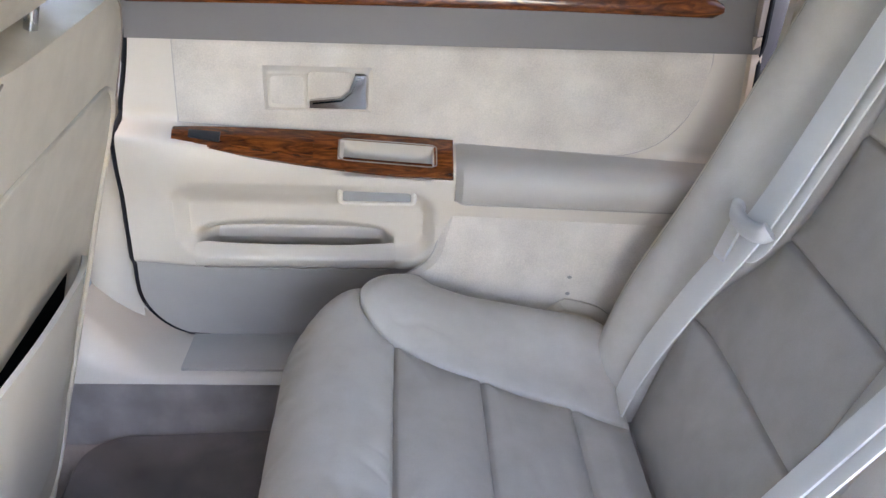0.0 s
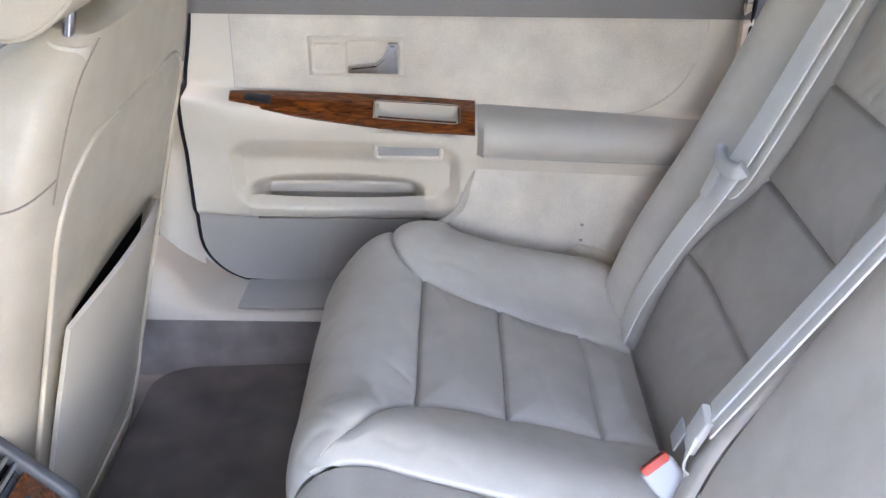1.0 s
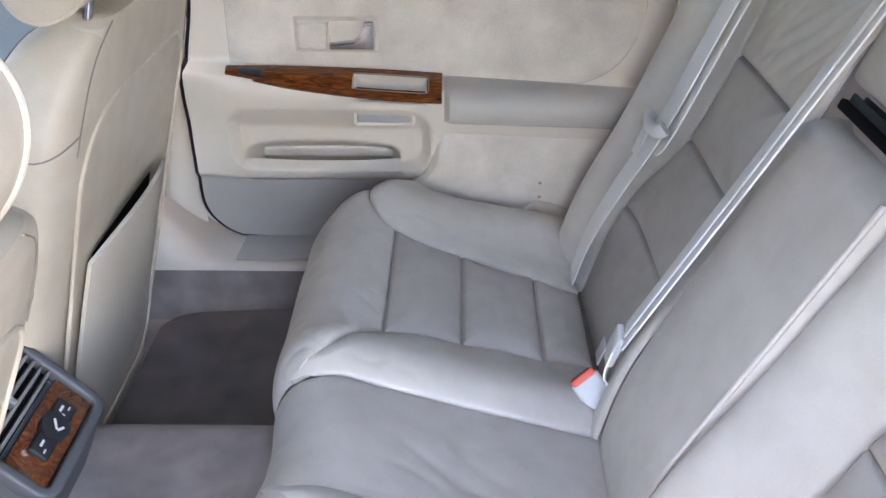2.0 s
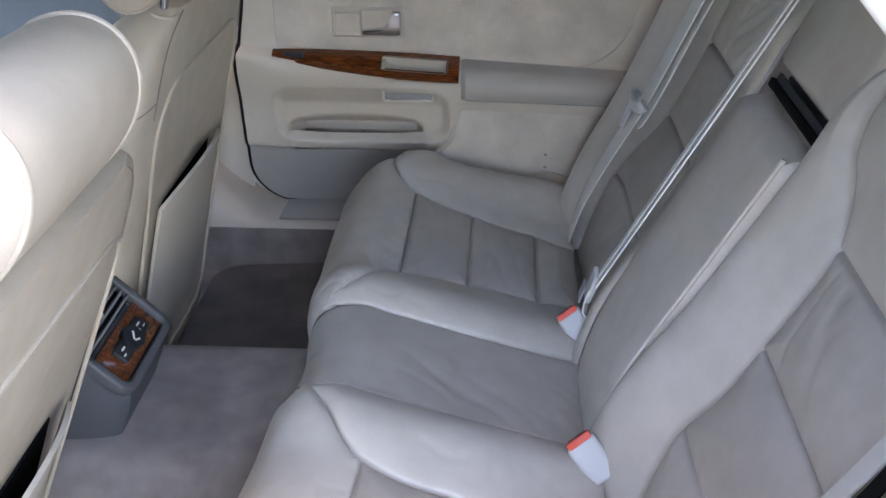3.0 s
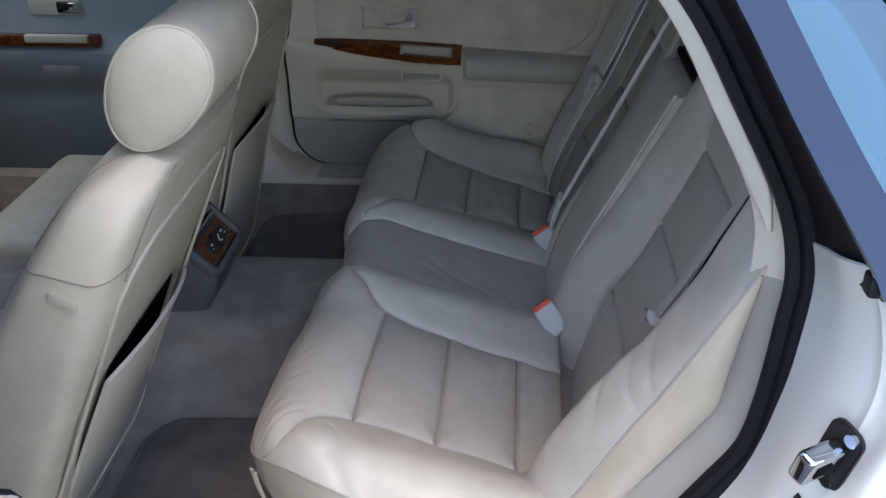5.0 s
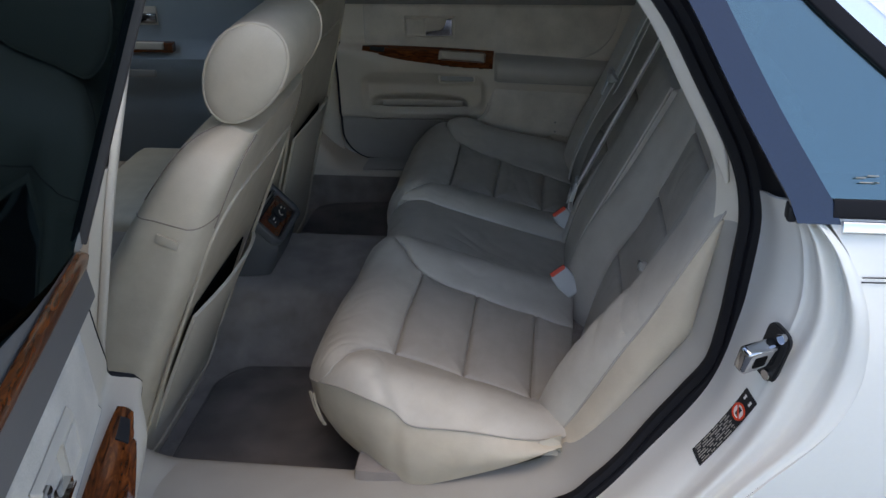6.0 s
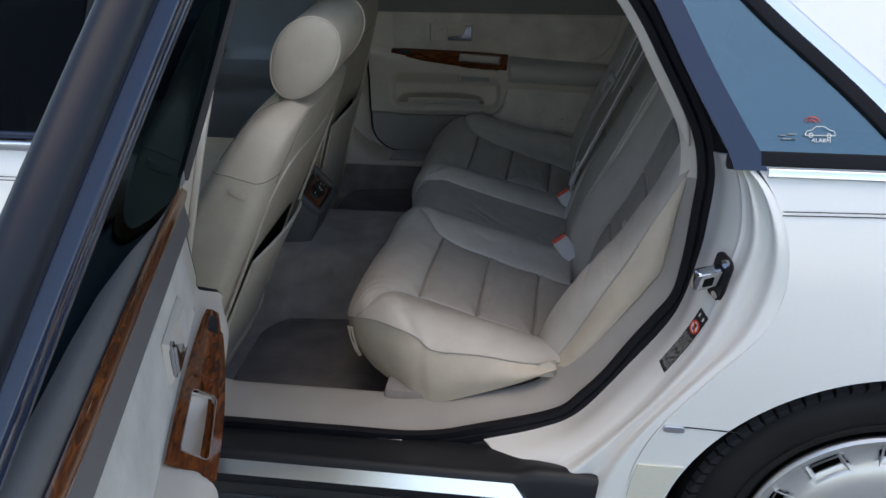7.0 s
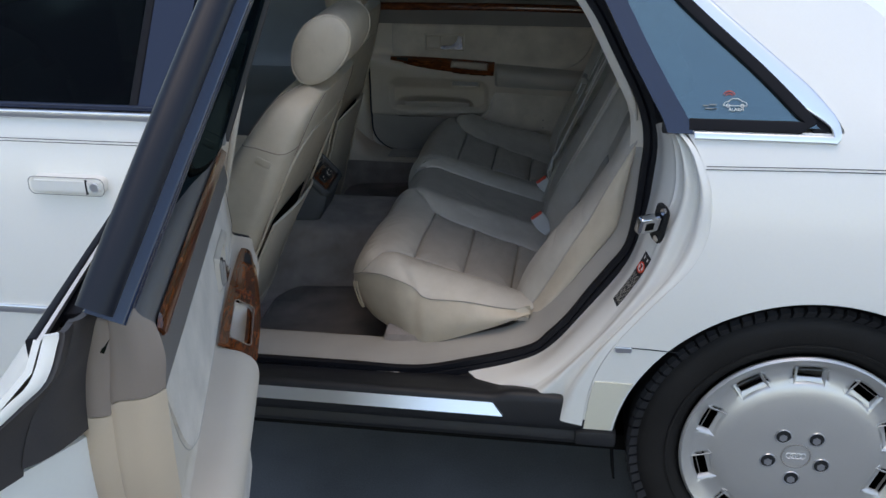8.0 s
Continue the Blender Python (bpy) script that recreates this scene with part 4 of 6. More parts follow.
        n = Vector((0, -side * 0.52, 0.85))
        return p + n * (0.008 + 0.003 * math.sin(v * math.pi))
    bm = grid(rail, 58, 25, -0.005 * side)
    hole = lambda c: -0.078 < c.x < 0.051
    doomed = []
    for f in bm.faces:
        c = f.calc_center_median()
        u = (c.x + 0.301) / 0.376
        a, b = Vector(rail(u, 0.24)), Vector(rail(u, 0.76))
        if hole(c) and min(a.z, b.z) < c.z < max(a.z, b.z):
            doomed.append(f)
    bmesh.ops.delete(bm, geom=doomed, context="FACES")
    part("switch_panel", bm, WALNUT, d, "lacquered burr walnut switch panel")
    def cup(u, v):
        a = lerp(0.20, 0.80, v)
        t = 1 - abs(2 * v - 1) ** 4
        uu = lerp((-0.08 + 0.301) / 0.376, (0.053 + 0.301) / 0.376, u)
        q = 1 - abs(2 * u - 1) ** 6
        return Vector(rail(uu, a)) - Vector((0, -side * 0.66, 0.75)) * (0.004 + 0.024 * t * q)
    part("pull_cup", grid(cup, 28, 18, -0.002 * side), VINYL, d, "pale moulded pull cup")
    rim_line = [Vector(rail(lerp((-0.079 + 0.301) / 0.376, (0.052 + 0.301) / 0.376, a), b)) + Vector((0, -side * 0.0013, 0.0015)) for a, b in round_rect(0, 1, 0.22, 0.78, 0.08, 4)]
    part("cup_rim", sweep(rim_line, disc_profile(0.0008, 6), closed=True), TAUPE, d, "thin moulded rim")
    def cover(u0, u1, v0, v1, lift):
        return lambda u, v: Vector(rail(lerp(u0, u1, u), lerp(v0, v1, v))) + Vector((0, -side * 0.66, 0.75)) * lift
    part("ashtray_lid", grid(cover(0.215, 0.50, 0.18, 0.80, 0.0035), 14, 6, -0.003 * side), WALNUT, d, "walnut ashtray lid")
    part("window_switch", grid(cover(0.06, 0.17, 0.30, 0.70, 0.0025), 6, 6, -0.003 * side), PLASTIC, d, "black window switch")
    # inner handle
    def bezel(u, v):
        x, z = lerp(-0.181, -0.035, u), lerp(0.799, 0.861, v)
        edge = min((x + 0.181) / 0.008, (-0.035 - x) / 0.008, (z - 0.799) / 0.008, (0.861 - z) / 0.008, 1)
        deep = 0.024 * rr(x, z, -0.121, -0.043, 0.808, 0.853, 0.006, 0.0022) * lerp(0.35, 1, sstep(0.808, 0.835, z))
        pad_in = 0.0025 * rr(x, z, -0.173, -0.124, 0.808, 0.851, 0.005, 0.0015)
        return P(x, 0.7300 - 0.0085 * math.sin(max(0, edge) * math.pi / 2) + deep + pad_in, z)
    h = part("handle_bezel", grid(bezel, 90, 44, 0.003 * side), VINYL, d, "beige plastic bezel with a sunken finger recess")
    part("speaker_grille", plate(round_rect(-0.170, -0.127, 0.811, 0.848, 0.004), "y", side * 0.7236, -side * 0.0012, bevel=0.0005), SUEDE, h, "perforated pad")
    # grey plate over the beige recess, put in for its shade
    part("recess_shade", plate(round_rect(-0.118, -0.046, 0.812, 0.850, 0.005), "y", side * 0.7440, -side * 0.001), GREY_LOW, h, "grey plate that darkens the recess like shade")
    part("lever", plate([(-0.119, 0.807), (-0.044, 0.807), (-0.044, 0.853), (-0.058, 0.853), (-0.066, 0.832), (-0.078, 0.822), (-0.119, 0.817)], "y", side * 0.7265, -side * 0.012, bevel=0.004), CHROME, h, "chrome door lever")
    # door lamp
    lamp = part("door_lamp", plate(round_rect(-0.082, 0.026, 0.676, 0.711, 0.006), "y", side * 0.7045, -side * 0.010, bevel=0.001), GREY_VINYL, d, "recessed courtesy lamp")
    ring = [P(x, 0.693, z) for x, z in round_rect(-0.079, 0.023, 0.679, 0.708, 0.006, 3)]
    part("bezel", sweep(ring, disc_profile(0.0040, 8), closed=True, up=(0, 1, 0)), VINYL, lamp)
    part("lens", plate(round_rect(-0.074, 0.018, 0.683, 0.704, 0.004), "y", side * 0.6950, -side * 0.0025, bevel=0.001), LENS, lamp, "ribbed clear lens")
    for k in range(2):
        part("scuff_mark", plate([(0.255 + 0.0035 * math.cos(a), 0.562 - 0.028 * k + 0.0026 * math.sin(a)) for a in [j * 0.7 for j in range(9)]], "y", side * 0.7015, -side * 0.0012), GREY_VINYL, d, "small dark spot")
    # outer shell
    belt = 0.868 if side > 0 else 0.808
    if side > 0:
        SKIN = [(0.385, 0.905), (0.55, 0.925), (0.70, 0.928), (0.85, 0.918), (0.95, 0.895), (1.02, 0.868)]
    else:
        SKIN = [(0.385, 0.905), (0.55, 0.925), (0.70, 0.928), (0.85, 0.918), (0.90, 0.903), (0.94, 0.876), (0.965, 0.846), (0.985, 0.822), (1.02, 0.808)]
    skin_y = lambda z: curve1(SKIN, z)
    def skin(u, v):
        z = lerp(0.385, 1.02, v)
        x0 = curve1([(0.385, -0.44), (1.02, -0.455)], z)
        x1 = curve1([(0.385, 0.40), (0.50, 0.415), (0.60, 0.455), (0.70, 0.525), (0.78, 0.59), (0.85, 0.613), (0.92, 0.612), (0.98, 0.59), (1.02, 0.575)], z)
        y = skin_y(z)
        return P(lerp(x0, x1, u), y, z)
    part("outer_skin", grid(skin, 24, 24, 0.006 * side), WHITE_PAINT, d, "white painted outer skin")
    rim_x = lambda z: curve1([(0.385, 0.40), (0.50, 0.415), (0.60, 0.455), (0.70, 0.525), (0.78, 0.59), (0.85, 0.613), (0.92, 0.612), (0.98, 0.59), (1.02, 0.575)], z)
    def flange(z0, z1, y0, y1, a, b, bow):
        """A strip of the door's rear end, from depth y0 to y1."""
        def fn(u, v):
            z = lerp(z0, z1, u)
            k = lerp(a, b, v)
            return P(lerp(rear(z) - 0.003, rim_x(z) - 0.006, k) + bow * math.sin(v * math.pi), lerp(y0(z), y1(z), v), z)
        return fn
    yi = lambda z: inner(0.45, min(z, 0.9)) + 0.002 if z < 0.9 else 0.738
    if side > 0:
        yi_cap, yo, low, split = (lambda z: yi(z)), (lambda z: 0.79), 0.40, 0.70
    else:
        y_in = [(0.40, 0.755), (0.60, 0.745), (0.80, 0.736), (0.92, 0.732), (0.955, 0.728), (0.99, 0.734), (1.02, 0.744)]
        y_out = [(0.40, 0.822), (0.80, 0.812), (0.90, 0.806), (0.96, 0.797), (1.02, 0.778)]
        yi_cap, yo, low, split = (lambda z: curve1(y_in, z)), (lambda z: curve1(y_out, z)), 0.886, 0.874
    def column(z0, z1):
        """The moulded end of the trim: a rounded column with one upright groove."""
        def fn(u, v):
            z = lerp(z0(v), z1(v), u)
            x = rear(z) + 0.004 - 0.016 * (1 - min(1, v / 0.30)) ** 2.2 - 0.007 * bell(v, 0.62, 0.035) + 0.003 * bell(v, 0.80, 0.12) - 0.012 * max(0, (v - 0.86) / 0.14) ** 2
            x -= 0.010 * sstep(1.002, 1.022, z)
            return P(x, lerp(yi_cap(z), yo(z), v), z)
        return fn
    joint = lambda v: 0.917 - 0.016 * sstep(0.50, 0.66, v)
    part("edge_trim", grid(column(lambda v: 0.40, lambda v: joint(v) - 0.0015), 60, 36, 0.010 * side), TAN, d, "beige grooved edge trim")
    cap = part("edge_cap", grid(column(joint, lambda v: 1.020 - 0.030 * max(0, (0.34 - v) / 0.34) ** 2 - 0.006 * v), 24, 36, 0.010 * side), TAUPE, d, "taupe moulded end cap")
    head = plate([(0.0045 * math.cos(a), 0.0045 * math.sin(a)) for a in [j * math.pi / 8 for j in range(16)]], "x", 0.0, 0.002, Matrix.Translation(P(rear(1.0) + 0.0035, 0.752, 0.990)), 0.0005)
    part("screw", head, GREY_VINYL, cap, "small dark cross-head screw")
    part("edge_weatherstrip", grid(flange(low, 1.024, lambda z: yo(z) - 0.001, lambda z: lerp(yo(z), skin_y(z), 0.45), 0.06, 0.60, 0.012), 40, 10, 0.008 * side), STRIP_RUBBER, d, "black rubber weatherstrip")
    part("outer_weatherstrip", grid(flange(split + 0.002, 1.024, lambda z: lerp(yo(z), skin_y(z), 0.45), lambda z: skin_y(z) - 0.014, 0.60, 0.97, 0.006), 24, 6, 0.006 * side), STRIP_RUBBER, d, "brown-black outer weatherstrip")
    part("painted_edge", grid(flange(split + 0.002, 1.024, lambda z: skin_y(z) - 0.0135, lambda z: skin_y(z) - 0.002, 0.975, 1.02, 0.001), 30, 4, 0.004 * side), WHITE_PAINT, d, "white painted hem of the skin")
    part("painted_flange", grid(flange(0.39, split, (lambda z: lerp(yo(z), skin_y(z), 0.45)) if side > 0 else (lambda z: yo(z) + 0.002), lambda z: skin_y(z) - 0.004, 0.60 if side > 0 else 0.08, 1.0, 0.0), 40, 12, 0.006 * side), WHITE_PAINT, d, "white painted door flange")
    part("door_latch", box((0.012, 0.04, 0.06), at=P(0.575, 0.87, 0.80), bevel=0.004), CHROME, d, "metal latch")
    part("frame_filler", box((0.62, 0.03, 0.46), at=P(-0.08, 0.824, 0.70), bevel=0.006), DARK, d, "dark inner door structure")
    # window frame and pane
    lean = lambda z: 0.799 - 0.467 * (z - 1.0)
    loop = [(-0.372, 1.0), (-0.385, 1.20), (-0.375, 1.345), (-0.31, 1.380), (-0.05, 1.395), (0.18, 1.384), (0.285, 1.335), (0.412, 1.20), (0.492, 1.08), (0.522, 1.0) if side > 0 else (0.522, 1.026)]
    path = [P(x, lean(z) - 0.030, z) for x, z in loop]
    path = spline(path, 60)
    flat = Vector((0, side, 0.467)).normalized()
    def inward(k):
        t = path[min(k + 1, len(path) - 1)] - path[max(k - 1, 0)]
        n = t.normalized().cross(flat)
        mid = Vector(P(0.05, lean(1.15), 1.15)) - path[k]
        return n if n.dot(mid) > 0 else -n
    def loop_at(d_in, d_out):
        return [p + inward(k) * d_in + flat * d_out for k, p in enumerate(path)]
    rest = slice(13, None)
    def end(line, drop):
        """Carries the frame down into the door's end cap on the open door."""
        if side > 0:
            return line
        way = (line[-1] - line[-3]).normalized()
        return line + [line[-1] + way * drop * k / 3 for k in (1, 2, 3)]
    part("window_frame", sweep(end(loop_at(-0.012, 0.0)[rest], 0.012), bar_profile(0.044, 0.040, 0.004), up=flat), PILLAR_GLOSS, d, "gloss black window frame")
    part("outer_lip", sweep(end(loop_at(-0.046, 0.010)[rest], 0.008), bar_profile(0.034, 0.034, 0.012), up=flat), SATIN_BLACK, d, "satin black rounded frame lip")
    part("window_seal", sweep(end(loop_at(0.014, 0.002)[rest], 0.008), bar_profile(0.010, 0.030, 0.003), up=flat), RUBBER, d, "black rubber window seal")
    part("inner_frame", sweep(loop_at(0.031, -0.004)[rest], bar_profile(0.026, 0.034, 0.004), up=flat), PILLAR_GLOSS, d, "gloss black inner window frame tinted with the sky's blue")
    part("front_channel", sweep([P(lerp(-0.340, -0.400, k / 12), lerp(0.730, 0.585, k / 12), lerp(0.985, 1.36, k / 12)) for k in range(13)], bar_profile(0.014, 0.024, 0.004), up=flat), STRIP_RUBBER, d, "brown-black front window channel")
    part("channel_foot", box((0.034, 0.034, 0.034), at=P(-0.340, 0.740, 0.992), bevel=0.009, seg=3), GREY_VINYL, d, "grey moulded corner at the foot of the channel")
    def pane(u, v):
        z = lerp(0.975, 1.385, v)
        q = (z - 0.985) / 0.375
        x0 = lerp(-0.340, -0.400, q) + 0.10 * sstep(1.36, 1.385, z)
        x1 = curve1([(1.0, 0.515), (1.08, 0.48), (1.20, 0.40), (1.33, 0.285), (1.385, 0.12)], z)
        return P(lerp(x0, x1, u), lerp(lerp(0.732, 0.587, q), lean(z) - 0.035, sstep(0, 0.6, u)), z)
    g = part("window_pane", grid(pane, 8, 8, 0.004), DARK_GLASS if side < 0 else GLASS, d, "tinted side glass")
    part("belt_rubber", box((0.92, 0.055, 0.016), at=P(0.03, (0.788 + belt) / 2, 1.0), bevel=0.004), RUBBER, d, "black belt rubber")
    part("belt_trim", sweep([P(x, belt + 0.008, 1.012) for x in (-0.455, 0.0, 0.575)], bar_profile(0.010, 0.022, 0.003)), SATIN if side > 0 else RUBBER, d, "belt moulding")
    return d


OPEN, RISE = 73.7, 5.0
HINGE.z = 0.75
swing = Matrix.Translation(HINGE) @ Matrix.Rotation(radians(-OPEN), 4, "Z") @ Matrix.Rotation(radians(-RISE), 4, "Y") @ Matrix.Translation(-HINGE) @ Matrix.Translation((-0.305, 0, 0)) @ Matrix.Diagonal((1.045, 1, 1, 1)) @ Matrix.Translation((0.305, 0, 0))
rear_door(1, Matrix.Translation((0, -0.003, 0.008)), "closed rear door with beige trim, suede inserts and walnut strips")
rear_door(-1, swing, "white rear door swung wide open, beige trim and walnut strips")


# ---- car body ----
def body():
    car = thing("car_body", "white saloon car with black sills and silver wheels", "car")
    # opening of the near rear door: x, y, z down the pillar and along the sill
    OPENING = [(0.199, -0.57, 1.373), (0.302, -0.61, 1.309), (0.387, -0.645, 1.22), (0.446, -0.665, 1.123), (0.499, -0.685, 1.025), (0.516, -0.70, 0.955), (0.514, -0.705, 0.890), (0.507, -0.708, 0.79), (0.494, -0.71, 0.718), (0.459, -0.717, 0.665), (0.421, -0.725, 0.613), (0.381, -0.735, 0.555), (0.340, -0.745, 0.510), (0.290, -0.755, 0.470), (0.157, -0.77, 0.435), (0.037, -0.785, 0.415), (-0.12, -0.8, 0.424), (-0.3, -0.8, 0.424), (-0.44, -0.8, 0.424)]
    line = spline(OPENING, 110)
    # two ridges with a groove between them
    seal = [(-0.015, -0.008), (-0.004, -0.008), (-0.001, -0.004), (0.002, -0.008), (0.016, -0.009), (0.018, 0.002), (0.010, 0.013), (0.003, 0.006), (-0.004, 0.014), (-0.013, 0.010), (-0.017, 0.0)]
    part("door_seal", sweep(line, seal, up=(0, 1, 0.0)), RUBBER, car, "black rubber door seal with two ridges")
    # inner trim between the seal and the seat
    TRIM = [(0.179, -0.55, 1.358), (0.280, -0.585, 1.292), (0.360, -0.618, 1.205), (0.415, -0.638, 1.108), (0.465, -0.655, 1.012), (0.476, -0.66, 0.945), (0.472, -0.655, 0.88), (0.464, -0.655, 0.80), (0.450, -0.655, 0.745), (0.405, -0.655, 0.672), (0.362, -0.655, 0.612), (0.322, -0.66, 0.558), (0.285, -0.665, 0.517), (0.235, -0.675, 0.487), (0.140, -0.69, 0.465), (0.03, -0.685, 0.440), (-0.12, -0.685, 0.43), (-0.3, -0.68, 0.43), (-0.44, -0.68, 0.43)]
    tl = spline(TRIM, 110)
    def trim(u, v):
        k = u * 110
        i = min(int(k), 109)
        a, b = tl[i].lerp(tl[i + 1], k - i), line[i].lerp(line[i + 1], k - i)
        return a.lerp(b, v) + Vector((0, 0, 0.006 * math.sin(v * math.pi)))
    part("pillar_trim", grid(lambda u, v: trim(u * 0.30, v), 40, 6, 0.006), PILLAR_VINYL, car, "pale plastic trim behind the pillar strip")
    part("sill_trim", grid(lambda u, v: trim(0.30 + u * 0.70, v), 80, 6, 0.006), SILL_CARPET, car, "grey-beige moulded trim down the pillar and along the sill")
    # pale strip along the upper pillar
    up = [a.lerp(b, 0.30) + Vector((0, -0.007, 0)) for a, b in zip(tl, line) if a.z > 0.972]
    part("pillar_strip", sweep(up, bar_profile(0.021, 0.012, 0.004), up=(-0.4, -1, 0), widths=[lerp(1.0, 0.3, sstep(len(up) - 5, len(up) - 1, k)) for k in range(len(up))]), PILLAR_VINYL, car, "pale plastic pillar strip")
    # painted jamb
    OUTER = [(0.556, -0.862, 1.022), (0.588, -0.888, 0.985), (0.612, -0.912, 0.92), (0.614, -0.922, 0.845), (0.588, -0.930, 0.776), (0.523, -0.930, 0.692), (0.455, -0.928, 0.592), (0.420, -0.922, 0.50), (0.408, -0.915, 0.395)]
    MID = [(0.528, -0.835, 1.03), (0.549, -0.85, 0.98), (0.556, -0.86, 0.90), (0.529, -0.86, 0.80), (0.494, -0.86, 0.70), (0.432, -0.866, 0.595), (0.360, -0.874, 0.510), (0.30, -0.878, 0.455), (0.24, -0.872, 0.415)]
    SEAL = [(0.521, -0.698, 0.985), (0.527, -0.702, 0.945), (0.524, -0.707, 0.88), (0.516, -0.71, 0.80), (0.488, -0.716, 0.690), (0.410, -0.732, 0.580), (0.328, -0.75, 0.484), (0.254, -0.762, 0.448), (0.15, -0.775, 0.422)]
    rows = [spline(r, 60) for r in (SEAL, MID, OUTER)]
    def jamb(u, v):
        k = u * 60
        i = min(int(k), 59)
        s, m, o = (r[i].lerp(r[i + 1], k - i) for r in rows)
        p = s.lerp(m, v / 0.55) if v < 0.55 else m.lerp(o, (v - 0.55) / 0.45)
        crest = 0.005 * bell(v, 0.50, 0.02) * sstep(0.04, 0.10, u) * (1 - sstep(0.30, 0.38, u))
        ridge = 0.010 * bell(v, 0.28, 0.14) - 0.010 * bell(v, 0.55, 0.08) + 0.008 * bell(v, 0.68, 0.06) - 0.012 * bell(v, 0.79, 0.06) + 0.012 * bell(v, 0.91, 0.06) + crest
        return p + Vector((-0.55, -0.75, 0.25)) * ridge
    part("door_jamb", grid(jamb, 90, 60, 0.004), WHITE_PAINT, car, "white painted door jamb with pressed ridges")
    # rear quarter panel with the wheel arch
    WX, WZ, WR = 0.841, 0.348, 0.373
    flank = lambda z: -curve1([(0.34, 0.900), (0.45, 0.918), (0.58, 0.930), (0.72, 0.934), (0.85, 0.922), (0.94, 0.900), (1.0, 0.878), (1.03, 0.862)], z)
    def fore(z):
        return curve1([(0.34, 0.405), (0.395, 0.408), (0.50, 0.420), (0.592, 0.455), (0.692, 0.523), (0.776, 0.588), (0.845, 0.614), (0.92, 0.612), (0.985, 0.588), (1.03, 0.556)], z)
    def low_front(u, v):
        a = lerp(0, math.pi / 2, v)
        z = WZ + WR * math.sin(a)
        return (lerp(fore(z), WX - WR * math.cos(a), u), flank(z), z)
    def low_rear(u, v):
        a = lerp(0, math.pi / 2, v)
        z = WZ + WR * math.sin(a)
        return (lerp(WX + WR * math.cos(a), 2.0, u), flank(z), z)
    def high(u, v):
        z = lerp(WZ + WR, 1.028, v)
        x = fore(z) + (2.0 - fore(z)) * (u * 0.3 if u < 0.5 else 0.15 + (u - 0.5) * 1.7)
        return (x, flank(z), z)
    bm = merge(grid(low_front, 16, 30, 0.004), grid(low_rear, 10, 30, 0.004), grid(high, 40, 18, 0.004))
    part("quarter_panel", bm, WHITE_PAINT, car, "white painted rear quarter panel")
    arc = [(WX - WR * math.cos(a), flank(WZ + WR * math.sin(a)) + 0.006, WZ + WR * math.sin(a)) for a in [math.pi * k / 60 for k in range(61)]]
    part("arch_lip", sweep(arc, bar_profile(0.004, 0.010, 0.001), up=(0, -1, 0)), WHITE_PAINT, car, "rolled wheel arch lip")
    def well(u, v):
        a = lerp(-0.25, math.pi + 0.25, u)
        return (WX - (WR - 0.002) * math.cos(a), lerp(-0.905, -0.60, v), WZ + (WR - 0.002) * math.sin(a))
    part("wheel_well", merge(grid(well, 40, 4, 0.004), plate([(WX + 0.36 * math.cos(2 * math.pi * k / 32), WZ + 0.36 * math.sin(2 * math.pi * k / 32)) for k in range(32)], "y", -0.60, 0.01)), DARK, car, "dark wheel well liner")
    # lower cream corner in front of the arch
    def corner(u, v):
        z = lerp(0.385, 0.512, v)
        a = math.asin((z - WZ) / WR)
        return (lerp(fore(z) + 0.004, WX - WR * math.cos(a) - 0.003, u), flank(z) - 0.003, z)
    part("lower_corner", grid(corner, 10, 10, 0.003), CREAM_PAINT, car, "cream painted bumper corner")
    part("shut_line", sweep([(0.463, flank(0.60) - 0.0015, 0.600), (0.51, flank(0.6) - 0.0015, 0.599), (0.586, flank(0.596) - 0.0015, 0.596)], bar_profile(0.0016, 0.0014)), PLASTIC, car)
    part("jack_cover", plate(round_rect(0.461, 0.494, 0.5885, 0.601, 0.004), "y", flank(0.6) - 0.001, -0.004, bevel=0.001), SATIN, car, "small bright jack cover")
    part("splash_lip", box((0.085, 0.03, 0.035), at=(0.437, -0.905, 0.365), bevel=0.008), PLASTIC, car, "black splash lip")
    # sill
    def sill(u, v):
        x = lerp(-0.50, 0.415, u)
        prof = [(0.0, (-0.79, 0.410)), (0.2, (-0.835, 0.424)), (0.36, (-0.868, 0.432)), (0.5, (-0.897, 0.438)), (0.56, (-0.903, 0.43)), (0.78, (-0.905, 0.388)), (0.86, (-0.895, 0.372)), (0.93, (-0.90, 0.352)), (1.0, (-0.87, 0.325))]
        y = curve1([(a, b[0]) for a, b in prof], v)
        z = curve1([(a, b[1]) for a, b in prof], v)
        z -= sstep(0.33, 0.415, x) * 0.05 * sstep(0.55, 0.25, v)
        z += 0.012 * sstep(0.22, 0.26, x) * bell(v, 0.45, 0.2)
        return (x, y, z)
    part("sill", grid(sill, 60, 40, 0.006), PLASTIC, car, "black plastic door sill")
    strip = [(-0.50, -0.908, 0.434), (0.218, -0.908, 0.433), (0.242, -0.921, 0.407), (-0.50, -0.921, 0.409)]
    bm = bmesh.new()
    a = [bm.verts.new(p) for p in strip]
    b = [bm.verts.new((p[0], p[1] + 0.012, p[2])) for p in strip]
    bm.faces.new(a), bm.faces.new(b)
    for k in range(4):
        bm.faces.new((a[k], a[(k + 1) % 4], b[(k + 1) % 4], b[k]))
    part("sill_strip", bm, SATIN, car, "bright metal sill strip")
    part("underbody", box((2.6, 1.50, 0.05), at=(-0.2, 0, 0.236), bevel=0.02), DARK, car, "dark underbody")
    # greenhouse of the near side
    lean = lambda z: -(0.862 - 0.56 * (z - 1.03))
